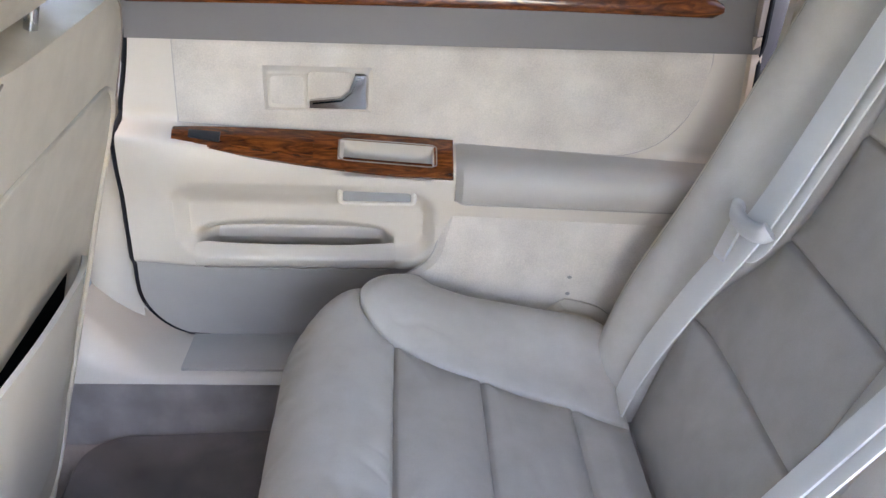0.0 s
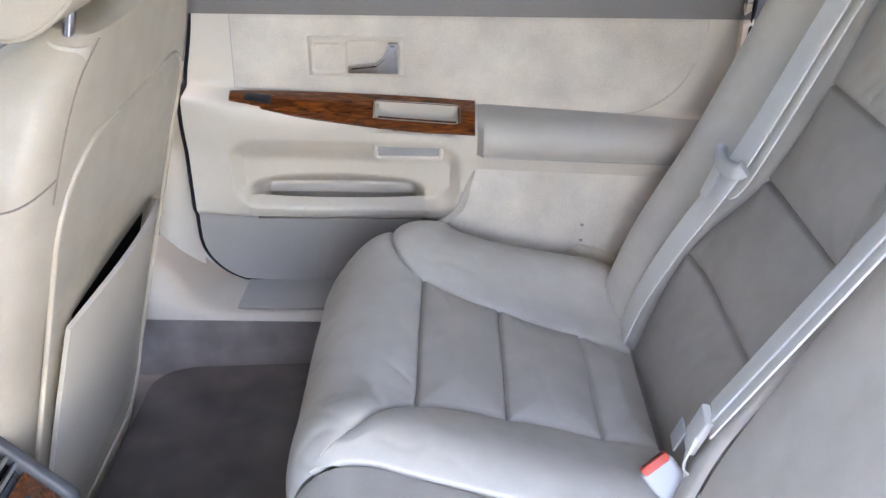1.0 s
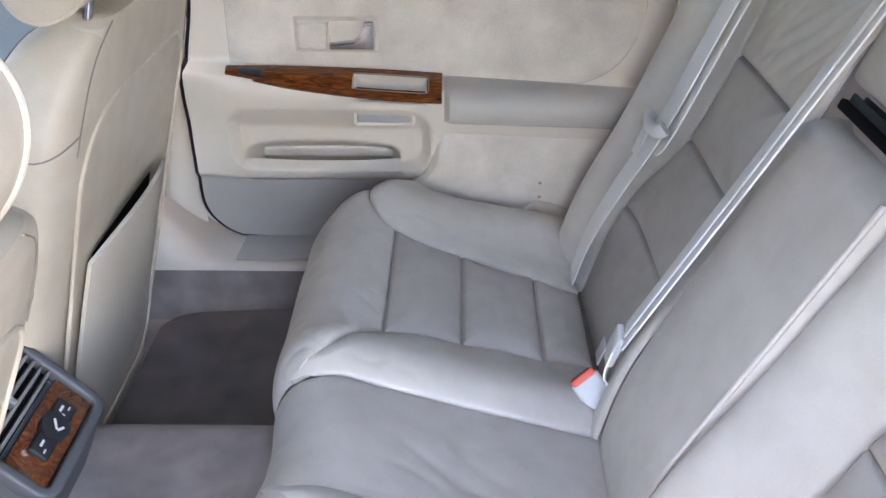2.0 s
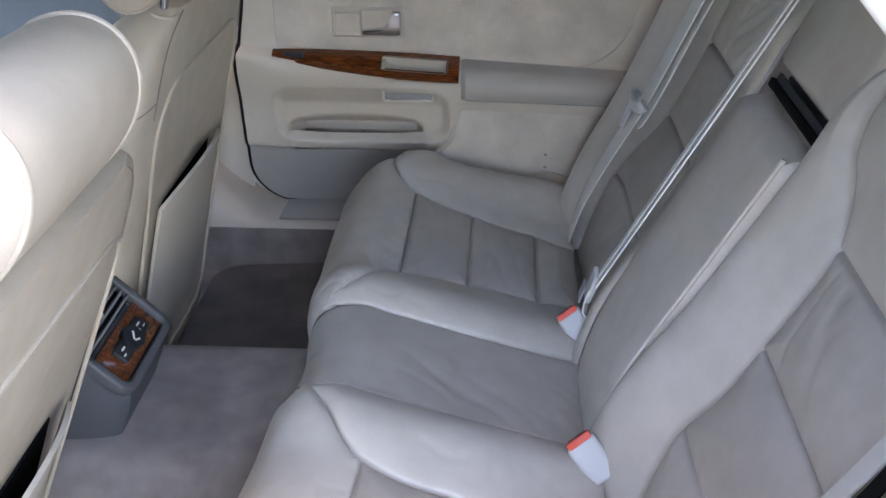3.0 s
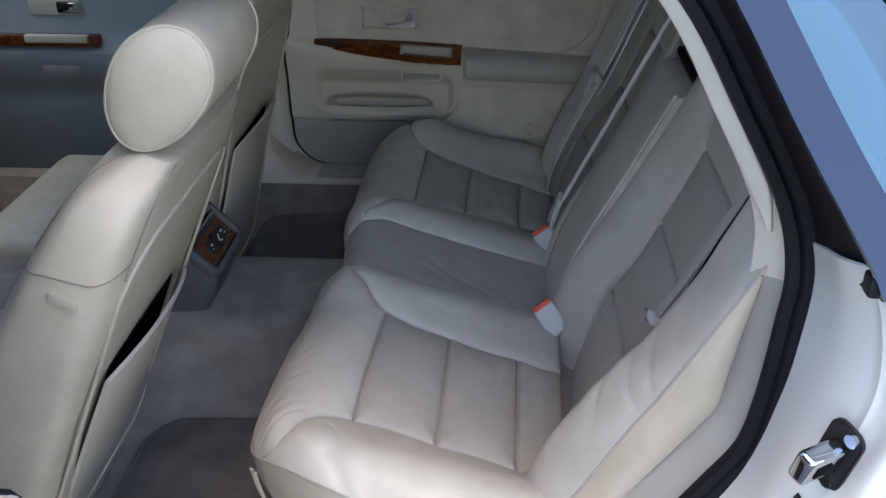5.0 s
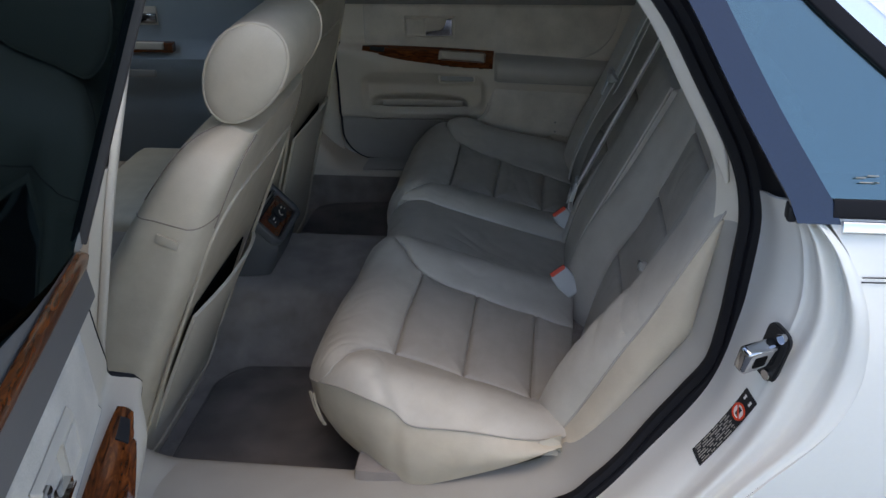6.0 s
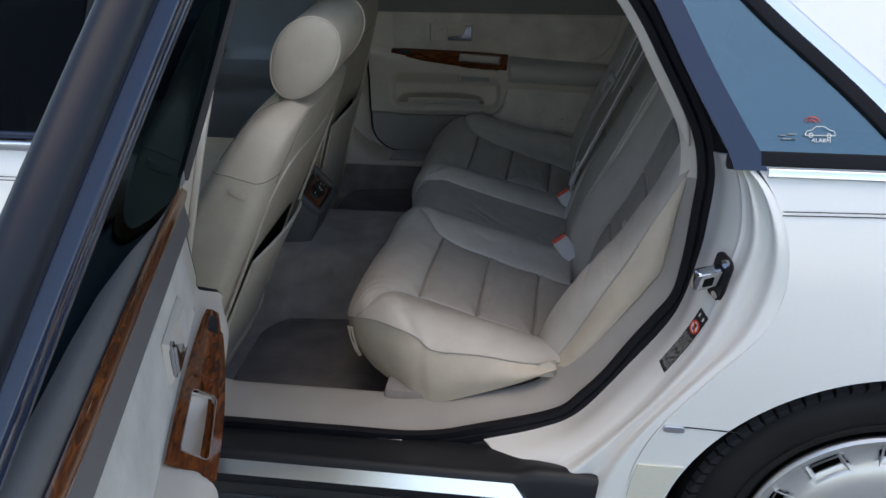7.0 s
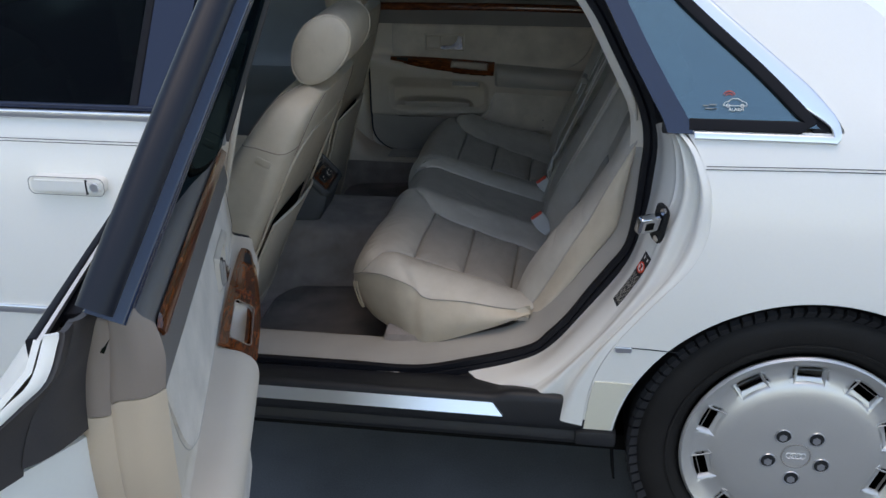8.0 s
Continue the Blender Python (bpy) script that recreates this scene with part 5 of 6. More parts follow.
    def slab(u_edges, z0, z1, off=0.0):
        def fn(u, v):
            z = lerp(z0, z1, v)
            return (lerp(u_edges[0](z), u_edges[1](z), u), lean(z) - off, z)
        return fn
    pil0 = lambda z: curve1([(1.03, 0.527), (1.14, 0.458), (1.25, 0.394), (1.38, 0.30)], z)
    pil1 = lambda z: curve1([(1.03, 0.574), (1.14, 0.501), (1.25, 0.436), (1.38, 0.36)], z)
    seal_x, seal_y = ([(p[2], p[k]) for p in sorted(OPENING[:8], key=lambda p: p[2])] for k in (0, 1))
    def pillar_flank(u, v):
        z = lerp(lerp(0.962, 1.020, u), 1.375, v)
        return (lerp(curve1(seal_x, z) + 0.012, pil0(z) + 0.012, u), lerp(curve1(seal_y, z), lean(z) + 0.006, u), z)
    part("pillar_seal", grid(pillar_flank, 6, 16, 0.004), RUBBER, car, "black rubber-faced pillar flank")
    gl1 = lambda z: curve1([(1.03, 0.800), (1.12, 0.70), (1.25, 0.540), (1.36, 0.44)], z)
    chr1 = lambda z: curve1([(1.03, 0.850), (1.05, 0.838), (1.12, 0.745), (1.25, 0.578), (1.38, 0.44)], z)
    part("pillar_cover", grid(slab((pil0, pil1), 1.022, 1.375, 0.006), 4, 16, 0.006), PILLAR_GLOSS, car, "gloss black pillar cover mirroring the sky")
    win = part("quarter_window", grid(slab((lambda z: pil1(z) - 0.01, gl1), 1.035, 1.36), 8, 12, 0.004), TEAL_GLASS, car, "tinted rear quarter glass")
    win.visible_shadow = False
    fr = [Vector((gl1(z) - 0.006, lean(z) - 0.004, z)) for z in [lerp(1.37, 1.045, k / 20) for k in range(21)]] + [Vector((x, lean(1.04) - 0.004, 1.036)) for x in (0.76, 0.68, 0.60, 0.565)]
    part("window_seal", sweep(fr, bar_profile(0.022, 0.012, 0.003), up=(0, -1, 0.4)), RUBBER, car, "black rubber window surround")
    part("window_surround", grid(slab((lambda z: gl1(z) - 0.012, lambda z: chr1(z) - 0.030), 1.022, 1.375, -0.002), 4, 16, 0.004), RUBBER, car, "black border behind the bright moulding")
    ch = [Vector((chr1(z) - 0.026, lean(z) - 0.006, z)) for z in [lerp(1.37, 1.036, k / 24) for k in range(25)]] + [Vector((x, lean(1.02) - 0.006, 1.019)) for x in (0.822, 0.806, 0.74, 0.66, 0.575)]
    ch = spline(ch, 70)
    part("window_chrome", sweep(ch, bar_profile(0.016, 0.010, 0.003), up=(0, -1, 0.4), widths=[lerp(2.6, 0.9, sstep(46, 60, k)) for k in range(71)]), SATIN, car, "bright window moulding")
    def on_glass(x, z, lift=0.002):
        return Vector((x, lean(z) - 0.004 - lift, z))
    outline = [(0.6238, 1.0690), (0.6260, 1.0745), (0.6330, 1.0760), (0.6385, 1.0805), (0.6500, 1.0808), (0.6570, 1.0765), (0.6640, 1.0750), (0.6655, 1.0695)]
    decal = part("alarm_decal", sweep([on_glass(x, z) for x, z in outline], disc_profile(0.0007, 5), up=(0, -1, 0.5)), BELT, win, "white car outline sticker with red waves")
    part("decal_line", sweep([on_glass(0.6238, 1.0690), on_glass(0.6655, 1.0695)], disc_profile(0.0007, 5), up=(0, -1, 0.5)), BELT, decal)
    for cx in (0.632, 0.657):
        part("decal_wheel", sweep([on_glass(cx + 0.0028 * math.cos(a), 1.0692 + 0.0026 * math.sin(a)) for a in [k * 0.52 for k in range(12)]], disc_profile(0.0007, 5), closed=True, up=(0, -1, 0.5)), BELT, decal)
    for r in (0.005, 0.009):
        part("decal_wave", sweep([on_glass(0.6335 + r * 1.2 * math.cos(a), 1.0835 + r * math.sin(a)) for a in [0.4 + k * 0.23 for k in range(11)]], disc_profile(0.0009, 5), up=(0, -1, 0.5)), RED, decal, "red wave")
    for bx, bz, bl in ((0.588, 1.068, 0.010), (0.600, 1.070, 0.012), (0.592, 1.0635, 0.018), (0.606, 1.0635, 0.006)):
        part("print_bar", sweep([on_glass(bx, bz), on_glass(bx + bl, bz)], bar_profile(0.0012, 0.0025), up=(0, -1, 0.5)), GREY_LOW, decal)
    word = bpy.data.curves.new("lettering", "FONT")
    word.body, word.size, word.align_x, word.extrude = "ALARM", 0.0085, "CENTER", 0.0002
    txt = new("lettering", word)
    txt.parent = decal
    txt.matrix_world = Matrix.Translation(on_glass(0.6465, 1.0605)) @ Matrix.Rotation(radians(90 - 29.2), 4, "X")
    txt.data.materials.append(BELT)
    deck = lambda z: curve1([(1.03, 1.16), (1.17, 0.97), (1.22, 0.90), (1.26, 0.835), (1.38, 0.62)], z)
    def c_pillar(u, v):
        z = lerp(1.02, 1.385, v)
        x = lerp(chr1(z) - 0.012, deck(z), u)
        return (x, lean(z) + 0.10 * u * u * sstep(1.0, 1.1, z), z)
    part("c_pillar", grid(c_pillar, 14, 24, 0.006), WHITE_PAINT, car, "white painted rear pillar")
    def shoulder(u, v):
        x = lerp(deck(1.03) - 0.35, 2.0, u)
        return (x, lerp(-0.862, -0.55, v), 1.027 + 0.03 * math.sin(v * math.pi / 2) - 0.03 * sstep(1.2, 2.0, x))
    part("rear_deck", grid(shoulder, 16, 12, 0.006), WHITE_PAINT, car, "white painted boot shoulder")
    part("pillar_foot", box((0.055, 0.02, 0.020), at=(0.546, -0.850, 1.026), bevel=0.004), PLASTIC, car, "black pillar foot seal")
    stripe = [(x, flank(z) - 0.0012, z) for x, z in ((0.600, 0.962), (0.8, 0.966), (1.2, 0.97), (2.0, 0.975))]
    for dz in (0.0, 0.006):
        part("pinstripe", sweep([(x, y - 0.0006, z + dz) for x, y, z in stripe], bar_profile(0.0010, 0.0012)), PLASTIC, car, "thin dark coach line")
    # striker and warning label on the jamb
    sp = pose(0.534, -0.846, 0.832, 0, 14, -60)
    st = part("striker_plate", plate(round_rect(-0.020, 0.020, -0.042, 0.042, 0.014), "y", 0, -0.006, sp, 0.002), PLASTIC, car, "black metal striker plate")
    part("striker_block", box((0.020, 0.050, 0.036), m=sp @ Matrix.Translation((0.002, -0.030, 0.006)), bevel=0.006, seg=3), CHROME, st, "metal striker loop")
    part("striker_slot", box((0.004, 0.018, 0.016), m=sp @ Matrix.Translation((0.0115, -0.034, 0.006)), bevel=0.001), DARK, st, "dark latch opening")
    for dz in (-0.030, 0.034):
        part("screw", sweep([sp @ Vector((0.008, -0.005, dz)), sp @ Vector((0.008, -0.010, dz))], disc_profile(0.007, 10), up=(0, 0, 1)), CHROME, st)
    lift = Vector((-0.68, -0.64, 0.36)).normalized()
    run = Vector((0.56, 0.04, 0.82))
    run = (run - lift * run.dot(lift)).normalized()
    sm = Matrix((lift.cross(run), run, lift)).transposed().to_4x4()
    sm.translation = Vector((0.474, -0.850, 0.711)) + lift * 0.007
    back = sm.inverted()
    near = [back @ jamb(lerp(0.35, 0.80, i / 90), lerp(0.05, 0.85, j / 60)) for i in range(91) for j in range(61)]
    near = np.array([q for q in near if abs(q.x) < 0.022 and abs(q.y) < 0.072])
    terms = lambda x, y: np.array([x * 0 + 1, x, y, x * x, x * y, y * y, x * x * x, y * y * y, x * y * y])
    fit = np.linalg.lstsq(terms(near[:, 0], near[:, 1]).T, near[:, 2], rcond=None)[0]
    proud = float((near[:, 2] - terms(near[:, 0], near[:, 1]).T @ fit).max())
    def on_label(x, y, h=0.0):
        return sm @ Vector((x, y, float(terms(np.float64(x), np.float64(y)) @ fit) + proud + 0.0006 + h))
    def patch(x0, x1, y0, y1, h, nx=2, ny=6):
        return grid(lambda u, v: on_label(lerp(x0, x1, u), lerp(y0, y1, v), h), nx, ny, -0.0004)
    lab = part("warning_label", patch(-0.0135, 0.0135, -0.064, 0.064, 0.0, 8, 24), PLASTIC, car, "black warning sticker with white lines and a red sign")
    part("label_disc", grid(lambda u, v: on_label(0.0098 * v * math.cos(2 * math.pi * u), 0.032 + 0.0098 * v * math.sin(2 * math.pi * u), 0.0006), 24, 3, closed_u=True), BELT, lab, "white disc")
    ring = [on_label(0.0105 * math.cos(a), 0.032 + 0.0105 * math.sin(a), 0.0006) for a in [2 * math.pi * k / 24 for k in range(24)]]
    part("sign_ring", sweep(ring, disc_profile(0.0016, 6), closed=True, up=lift), RED, lab, "red prohibition ring")
    part("sign_figure", patch(-0.003, 0.003, 0.026, 0.038, 0.0010, 2, 2), PLASTIC, lab, "small black sign")
    slash = [on_label(k * 0.008, 0.032 + k * 0.007, 0.0012) for k in (-1, 0, 1)]
    part("sign_bar", sweep(slash, bar_profile(0.0018, 0.001), up=lift), RED, lab)
    rng = random.Random(12)
    for k in range(7):
        x, y = -0.0108 + 0.0036 * k, -0.059 + 0.004 * rng.random()
        while y < 0.012:
            l = 0.006 + 0.014 * rng.random()
            part("print_bar", patch(x - 0.0007, x + 0.0007, y, min(y + l, 0.015), 0.0006, 1, 4), GREY_LOW, lab)
            y += l + 0.003 + 0.003 * rng.random()
    for x in (-0.006, 0.006):
        part("print_bar", patch(x - 0.0017, x + 0.0017, 0.0505, 0.0575, 0.0006, 1, 2), BELT, lab)
    # front door of the near side, closed
    fd = part("front_door", grid(lambda u, v: (lerp(-1.50, -0.458, u), -curve1([(0.385, 0.905), (0.55, 0.925), (0.70, 0.93), (0.85, 0.918), (0.95, 0.897), (1.02, 0.872)], lerp(0.385, 1.016, v)), lerp(0.385, 1.016, v)), 20, 24, 0.006), WHITE_PAINT, car, "white painted front door")
    hd = part("door_handle", plate(round_rect(-0.716, -0.560, 0.870, 0.903, 0.012), "y", -0.908, -0.026, bevel=0.006), WHITE_PAINT, fd, "white pull handle")
    ring = [(x, -0.9335, z) for x, z in round_rect(-0.718, -0.558, 0.868, 0.905, 0.013, 5)]
    part("handle_outline", sweep(ring, disc_profile(0.0009, 5), closed=True, up=(0, 1, 0)), GREY_VINYL, hd, "thin shadow joint")
    part("key_lock", sweep([(-0.578, -0.930, 0.886), (-0.578, -0.9365, 0.886)], disc_profile(0.009, 16), up=(1, 0, 0)), SATIN, fd, "door lock barrel")
    part("handle_gap", box((0.003, 0.004, 0.030), at=(-0.595, -0.933, 0.886), bevel=0), PLASTIC, fd)
    for dz in (0.0, 0.006):
        part("pinstripe", sweep([(-1.5, -0.9005, 0.966 + dz), (-0.46, -0.9005, 0.966 + dz)], bar_profile(0.0010, 0.0012)), PLASTIC, fd, "thin dark coach line")
    part("belt_trim", sweep([(-1.5, -0.882, 1.019), (-0.458, -0.882, 1.019)], bar_profile(0.012, 0.016, 0.003)), SATIN, fd, "bright belt moulding")
    part("belt_rubber", sweep([(-1.5, -0.868, 1.032), (-0.46, -0.868, 1.032)], bar_profile(0.010, 0.012, 0.003)), GLOSS_BLACK, fd, "black belt rubber")
    part("side_moulding", sweep([(-1.5, -0.931, 0.598), (-0.462, -0.931, 0.598)], bar_profile(0.010, 0.018, 0.003)), SATIN, fd, "bright side moulding")
    pan = part("window_pane", grid(lambda u, v: (lerp(lerp(-1.45, -0.95, v), -0.49, u), lean(lerp(1.03, 1.37, v)), lerp(1.03, 1.37, v)), 4, 4, 0.004), FRONT_GLASS, fd, "tinted front side glass")
    part("b_pillar_cover", grid(lambda u, v: (lerp(-0.50, -0.415, u) + 0.03 * v, lean(lerp(1.03, 1.37, v)) - 0.006, lerp(1.03, 1.37, v)), 4, 10, 0.012), GLOSS_BLACK, fd, "gloss black centre pillar cover")
    part("window_rail", sweep([(-0.505, lean(1.03) - 0.002, 1.03), (-0.476, lean(1.37), 1.37)], bar_profile(0.018, 0.014, 0.004), up=(0, -1, 0)), RUBBER, fd)
    part("lock_pin", sweep([(-0.56, -0.80, 1.0), (-0.56, -0.80, 1.035)], disc_profile(0.004, 10), up=(1, 0, 0)), BUCKLE, fd, "door lock pin")
    # centre pillar, inside
    part("centre_pillar", grid(lambda u, v: (lerp(-0.50, -0.40, u), curve1([(0.42, 0.80), (0.95, 0.79), (1.37, 0.62)], lerp(0.42, 1.37, v)) - 0.02 * math.sin(u * math.pi), lerp(0.42, 1.37, v)), 8, 20, 0.03), VINYL, car, "beige centre pillar trim")
    back = lambda z: curve1([(0.42, -0.45), (0.676, -0.404), (0.945, -0.339), (1.078, -0.306), (1.2, -0.29), (1.37, -0.26)], z)
    side_y = lambda z: -curve1([(0.42, 0.80), (1.0, 0.79), (1.1, 0.77), (1.37, 0.63)], z)
    for name, z0, z1, mat, lab in (("centre_pillar", 0.42, 1.03, VINYL, "beige centre pillar trim"), ("upper_centre_pillar", 1.032, 1.37, PLASTIC, "dark upper centre pillar")):
        part(name, grid(lambda u, v: (lerp(-0.52, back(lerp(z0, z1, v)), u), side_y(lerp(z0, z1, v)) + 0.02 * math.sin(u * math.pi), lerp(z0, z1, v)), 8, 16, -0.03), mat, car, lab)
    part("pillar_edge", sweep([(back(z) + 0.004, side_y(z) - 0.004, z) for z in [lerp(0.46, 1.15, k / 24) for k in range(25)]], bar_profile(0.011, 0.010, 0.003), up=(0, -1, 0)), VINYL, car, "pale centre pillar edging")
    # roof, headliner and far side
    def roof(u, v):
        x, y = lerp(-0.95, 0.62, u), lerp(-0.60, 0.60, v)
        return (x, y, 1.445 - 0.05 * (y / 0.6) ** 4 - 0.035 * ((x + 0.15) / 0.75) ** 2)
    part("roof", grid(roof, 24, 24, -0.006), WHITE_PAINT, car, "white painted roof")
    part("headliner", grid(lambda u, v: tuple(Vector(roof(u, v)) - Vector((0, 0, 0.03))), 24, 24, 0.006), HEADLINER, car, "beige cloth headliner")
    for side in (-1, 1):
        rail = spline([(-1.5, side * 0.80, 1.04), (-1.0, side * 0.66, 1.32), (-0.6, side * 0.615, 1.40), (-0.1, side * 0.605, 1.415), (0.25, side * 0.61, 1.40), (0.5, side * 0.63, 1.36)], 40)
        part("roof_rail", sweep(rail, bar_profile(0.055, 0.045, 0.012)), WHITE_PAINT, car, "white painted roof rail")
    def far_side(u, v):
        z = lerp(0.36, 1.015, v)
        return (lerp(-1.5, 2.0, u), 0.03 + curve1([(0.36, 0.90), (0.72, 0.934), (1.03, 0.865)], z), z)
    part("far_flank", grid(far_side, 20, 10, 0.006), WHITE_PAINT, car, "white painted far flank")
    part("far_quarter_trim", grid(lambda u, v: (lerp(0.498, 0.95, u), lerp(0.745, 0.70, v) - 0.10 * v * v, lerp(0.42, 1.36, v)), 8, 20, 0.02), VINYL, car, "beige rear quarter trim")
    part("near_quarter_trim", grid(lambda u, v: (lerp(0.56, 0.95, u), -(lerp(0.745, 0.70, v) - 0.10 * v * v), lerp(0.42, 1.02, v)), 8, 20, -0.02), VINYL, car, "beige rear quarter trim")
    part("parcel_shelf", box((0.55, 1.40, 0.02), at=(0.84, 0, 1.02), bevel=0.006), GREY_VINYL, car, "grey parcel shelf")
    rw = part("rear_window", grid(lambda u, v: (lerp(1.14, 0.62, v), lerp(-0.60, 0.60, u), lerp(1.03, 1.39, v)), 8, 8, 0.004), REAR_GLASS, car, "tinted rear window")
    part("rear_window_seal", sweep([(1.13, -0.615, 1.035), (0.88, -0.612, 1.215), (0.62, -0.60, 1.39)], bar_profile(0.02, 0.012, 0.003), up=(0.5, 0, 1)), RUBBER, car, "black rear window seal")
    part("boot_lid", grid(lambda u, v: (lerp(1.13, 2.0, u), lerp(-0.548, 0.86, v), 1.056 - 0.03 * sstep(1.2, 2.0, lerp(1.13, 2.0, u)) - 0.03 * abs(2 * v - 1) ** 6), 10, 16, -0.01), WHITE_PAINT, car, "white painted boot lid")
    part("tail_panel", grid(lambda u, v: (2.0 + 0.05 * math.sin(v * math.pi), lerp(-0.89, 0.93, u), lerp(0.34, 1.02, v)), 8, 10, 0.01), WHITE_PAINT, car, "white painted tail panel")
    part("bonnet", grid(lambda u, v: (lerp(-2.55, -1.60, u), lerp(-0.86, 0.90, v), lerp(0.86, 1.0, u) - 0.06 * abs(2 * v - 1) ** 4), 10, 14, -0.01), WHITE_PAINT, car, "white painted bonnet")
    for y in (-0.905, 0.945):
        part("front_wing", grid(lambda u, v: (lerp(-2.55, -1.50, u), y, lerp(0.34, lerp(0.84, 1.0, u), v)), 10, 8, 0.01), WHITE_PAINT, car, "white painted front wing")
    part("nose_panel", grid(lambda u, v: (-2.55 - 0.05 * math.sin(v * math.pi), lerp(-0.90, 0.94, u), lerp(0.34, 0.85, v)), 8, 8, 0.01), WHITE_PAINT, car, "white painted nose")
    ws = part("windscreen", grid(lambda u, v: (lerp(-1.62, -0.95, v), lerp(-0.66, 0.66, u), lerp(1.0, 1.40, v)), 8, 8, 0.004), SCREEN_GLASS, car, "windscreen glass")
    # unseen wall, added to stop ground light leaking into the cabin
    part("firewall_light_stop", box((0.02, 1.70, 0.80), at=(-1.66, 0, 0.62), bevel=0.004), DARK, car, "unseen dark bulkhead added to keep light out of the footwells")
    part("dashboard", box((0.35, 1.44, 0.36), at=(-1.50, 0, 0.80), bevel=0.06, seg=4), DARK_LEATHER, car, "dark dashboard")
    return car


def wheel(car):
    """A rear wheel: broad tyre and a smooth disc with slots near its rim."""
    R, r = 0.345, 0.236
    PROFILE = [(0.0, r - 0.004, 0.010), (0.10, r + 0.012, -0.008), (0.25, r + 0.045, -0.018), (0.40, r + 0.075, -0.014), (0.52, R - 0.016, 0.004), (0.60, R - 0.003, 0.022), (0.72, R, 0.05), (1.0, R, 0.20)]
    def tyre(u, v):
        a = 2 * math.pi * u
        q = curve1([(p[0], p[1]) for p in PROFILE], v)
        return (q * math.cos(a), curve1([(p[0], p[2]) for p in PROFILE], v), q * math.sin(a))
    TYRE_BM = grid(tyre, 96, 28, closed_u=True)
    # shoulder blocks, one mesh
    bm = bmesh.new()
    for k in range(88):
        a = 2 * math.pi * k / 88
        m = Matrix.Rotation(-a, 4, "Y") @ Matrix.Translation((R - 0.0265, 0.0040, 0)) @ Matrix.Rotation(radians(-32), 4, "Z") @ Matrix.Rotation(radians(10), 4, "Y") @ Matrix.Diagonal((0.054, 0.012, 0.0180, 1))
        bmesh.ops.create_cube(bm, size=1.0, matrix=m)
    TREAD_BM = bm
    SIDE_BMS = []
    for q in (r + 0.028, r + 0.072):
        ring = [Vector((q * math.cos(a), -0.0165 if q < 0.29 else -0.0125, q * math.sin(a))) for a in [2 * math.pi * k / 72 for k in range(72)]]
        SIDE_BMS.append(sweep(ring, disc_profile(0.0025, 6), closed=True, up=(0, 1, 0)))
    # disc with slot holes: built by angle and radius
    SLOTS, N, TURN = 10, 240, radians(17)
    RAD = [0.0, 0.030, 0.060, 0.10, 0.14, 0.158, 0.164, 0.172, 0.178, 0.186, 0.194, 0.200, 0.205, 0.212, 0.222, 0.230, 0.234, 0.236]
    def face_y(q):
        return curve1([(0.0, -0.012), (0.06, -0.012), (0.15, -0.006), (0.175, 0.004), (0.20, 0.006), (0.218, -0.002), (0.230, -0.014), (0.236, -0.008)], q)
    bm = bmesh.new()
    rings = [[bm.verts.new((q * math.cos(2 * math.pi * k / N), face_y(q), q * math.sin(2 * math.pi * k / N))) for k in range(N)] for q in RAD[1:]]
    hub = bm.verts.new((0, face_y(0), 0))
    for k in range(N):
        bm.faces.new((hub, rings[0][k], rings[0][(k + 1) % N]))
    for i in range(len(rings) - 1):
        for k in range(N):
            off = (((k + 0.5) / N * 2 * math.pi - TURN + math.pi / SLOTS) % (2 * math.pi / SLOTS)) - math.pi / SLOTS
            if 0.172 <= RAD[i + 1] < 0.205 and abs(off) * RAD[i + 1] < 0.033:
                continue
            bm.faces.new((rings[i][k], rings[i][(k + 1) % N], rings[i + 1][(k + 1) % N], rings[i + 1][k]))
    rim = w = part("rear_wheel", bm, ALLOY, car, "silver alloy disc wheel with slots and five bolts")
    rim.matrix_basis = pose(0.848, -0.885, 0.348)
    part("tyre", TYRE_BM, TYRE, w, "black tyre, worn sidewall")
    part("tread", TREAD_BM, TREAD, w, "blocky shoulder tread")
    for b in SIDE_BMS:
        part("sidewall_ring", b, TYRE, w)
    md = rim.modifiers.new("thick", "SOLIDIFY")
    md.thickness, md.offset = 0.012, -1
    def barrel(u, v):
        a = 2 * math.pi * u
        return (0.226 * math.cos(a), lerp(0.0, 0.16, v), 0.226 * math.sin(a))
    part("barrel", grid(barrel, 64, 3, closed_u=True), DARK, w, "dark inner rim")
    part("brake_disc", plate([(0.15 * math.cos(2 * math.pi * k / 40), 0.15 * math.sin(2 * math.pi * k / 40)) for k in range(40)], "y", 0.05, 0.02), PLASTIC, w, "dark brake disc")
    for k in range(SLOTS):
        a = 2 * math.pi * k / SLOTS + TURN
        def slot(q, w, y):
            """A rounded four-cornered ring round the slot, wider towards the hub."""
            out = []
            for cq, cs in ((q[0], -1), (q[0], 1), (q[1], 1), (q[1], -1)):
                for e in (0.8, 1.0) if (cq == q[0]) == (cs < 0) else (1.0, 0.8):
                    ang = a + cs * w * e / cq
                    r2 = cq if e < 1 else lerp(cq, (q[0] + q[1]) / 2, 0.35)
                    out.append(Vector((r2 * math.cos(ang), face_y(r2) + y, r2 * math.sin(ang))))
            return out
        bm = bmesh.new()
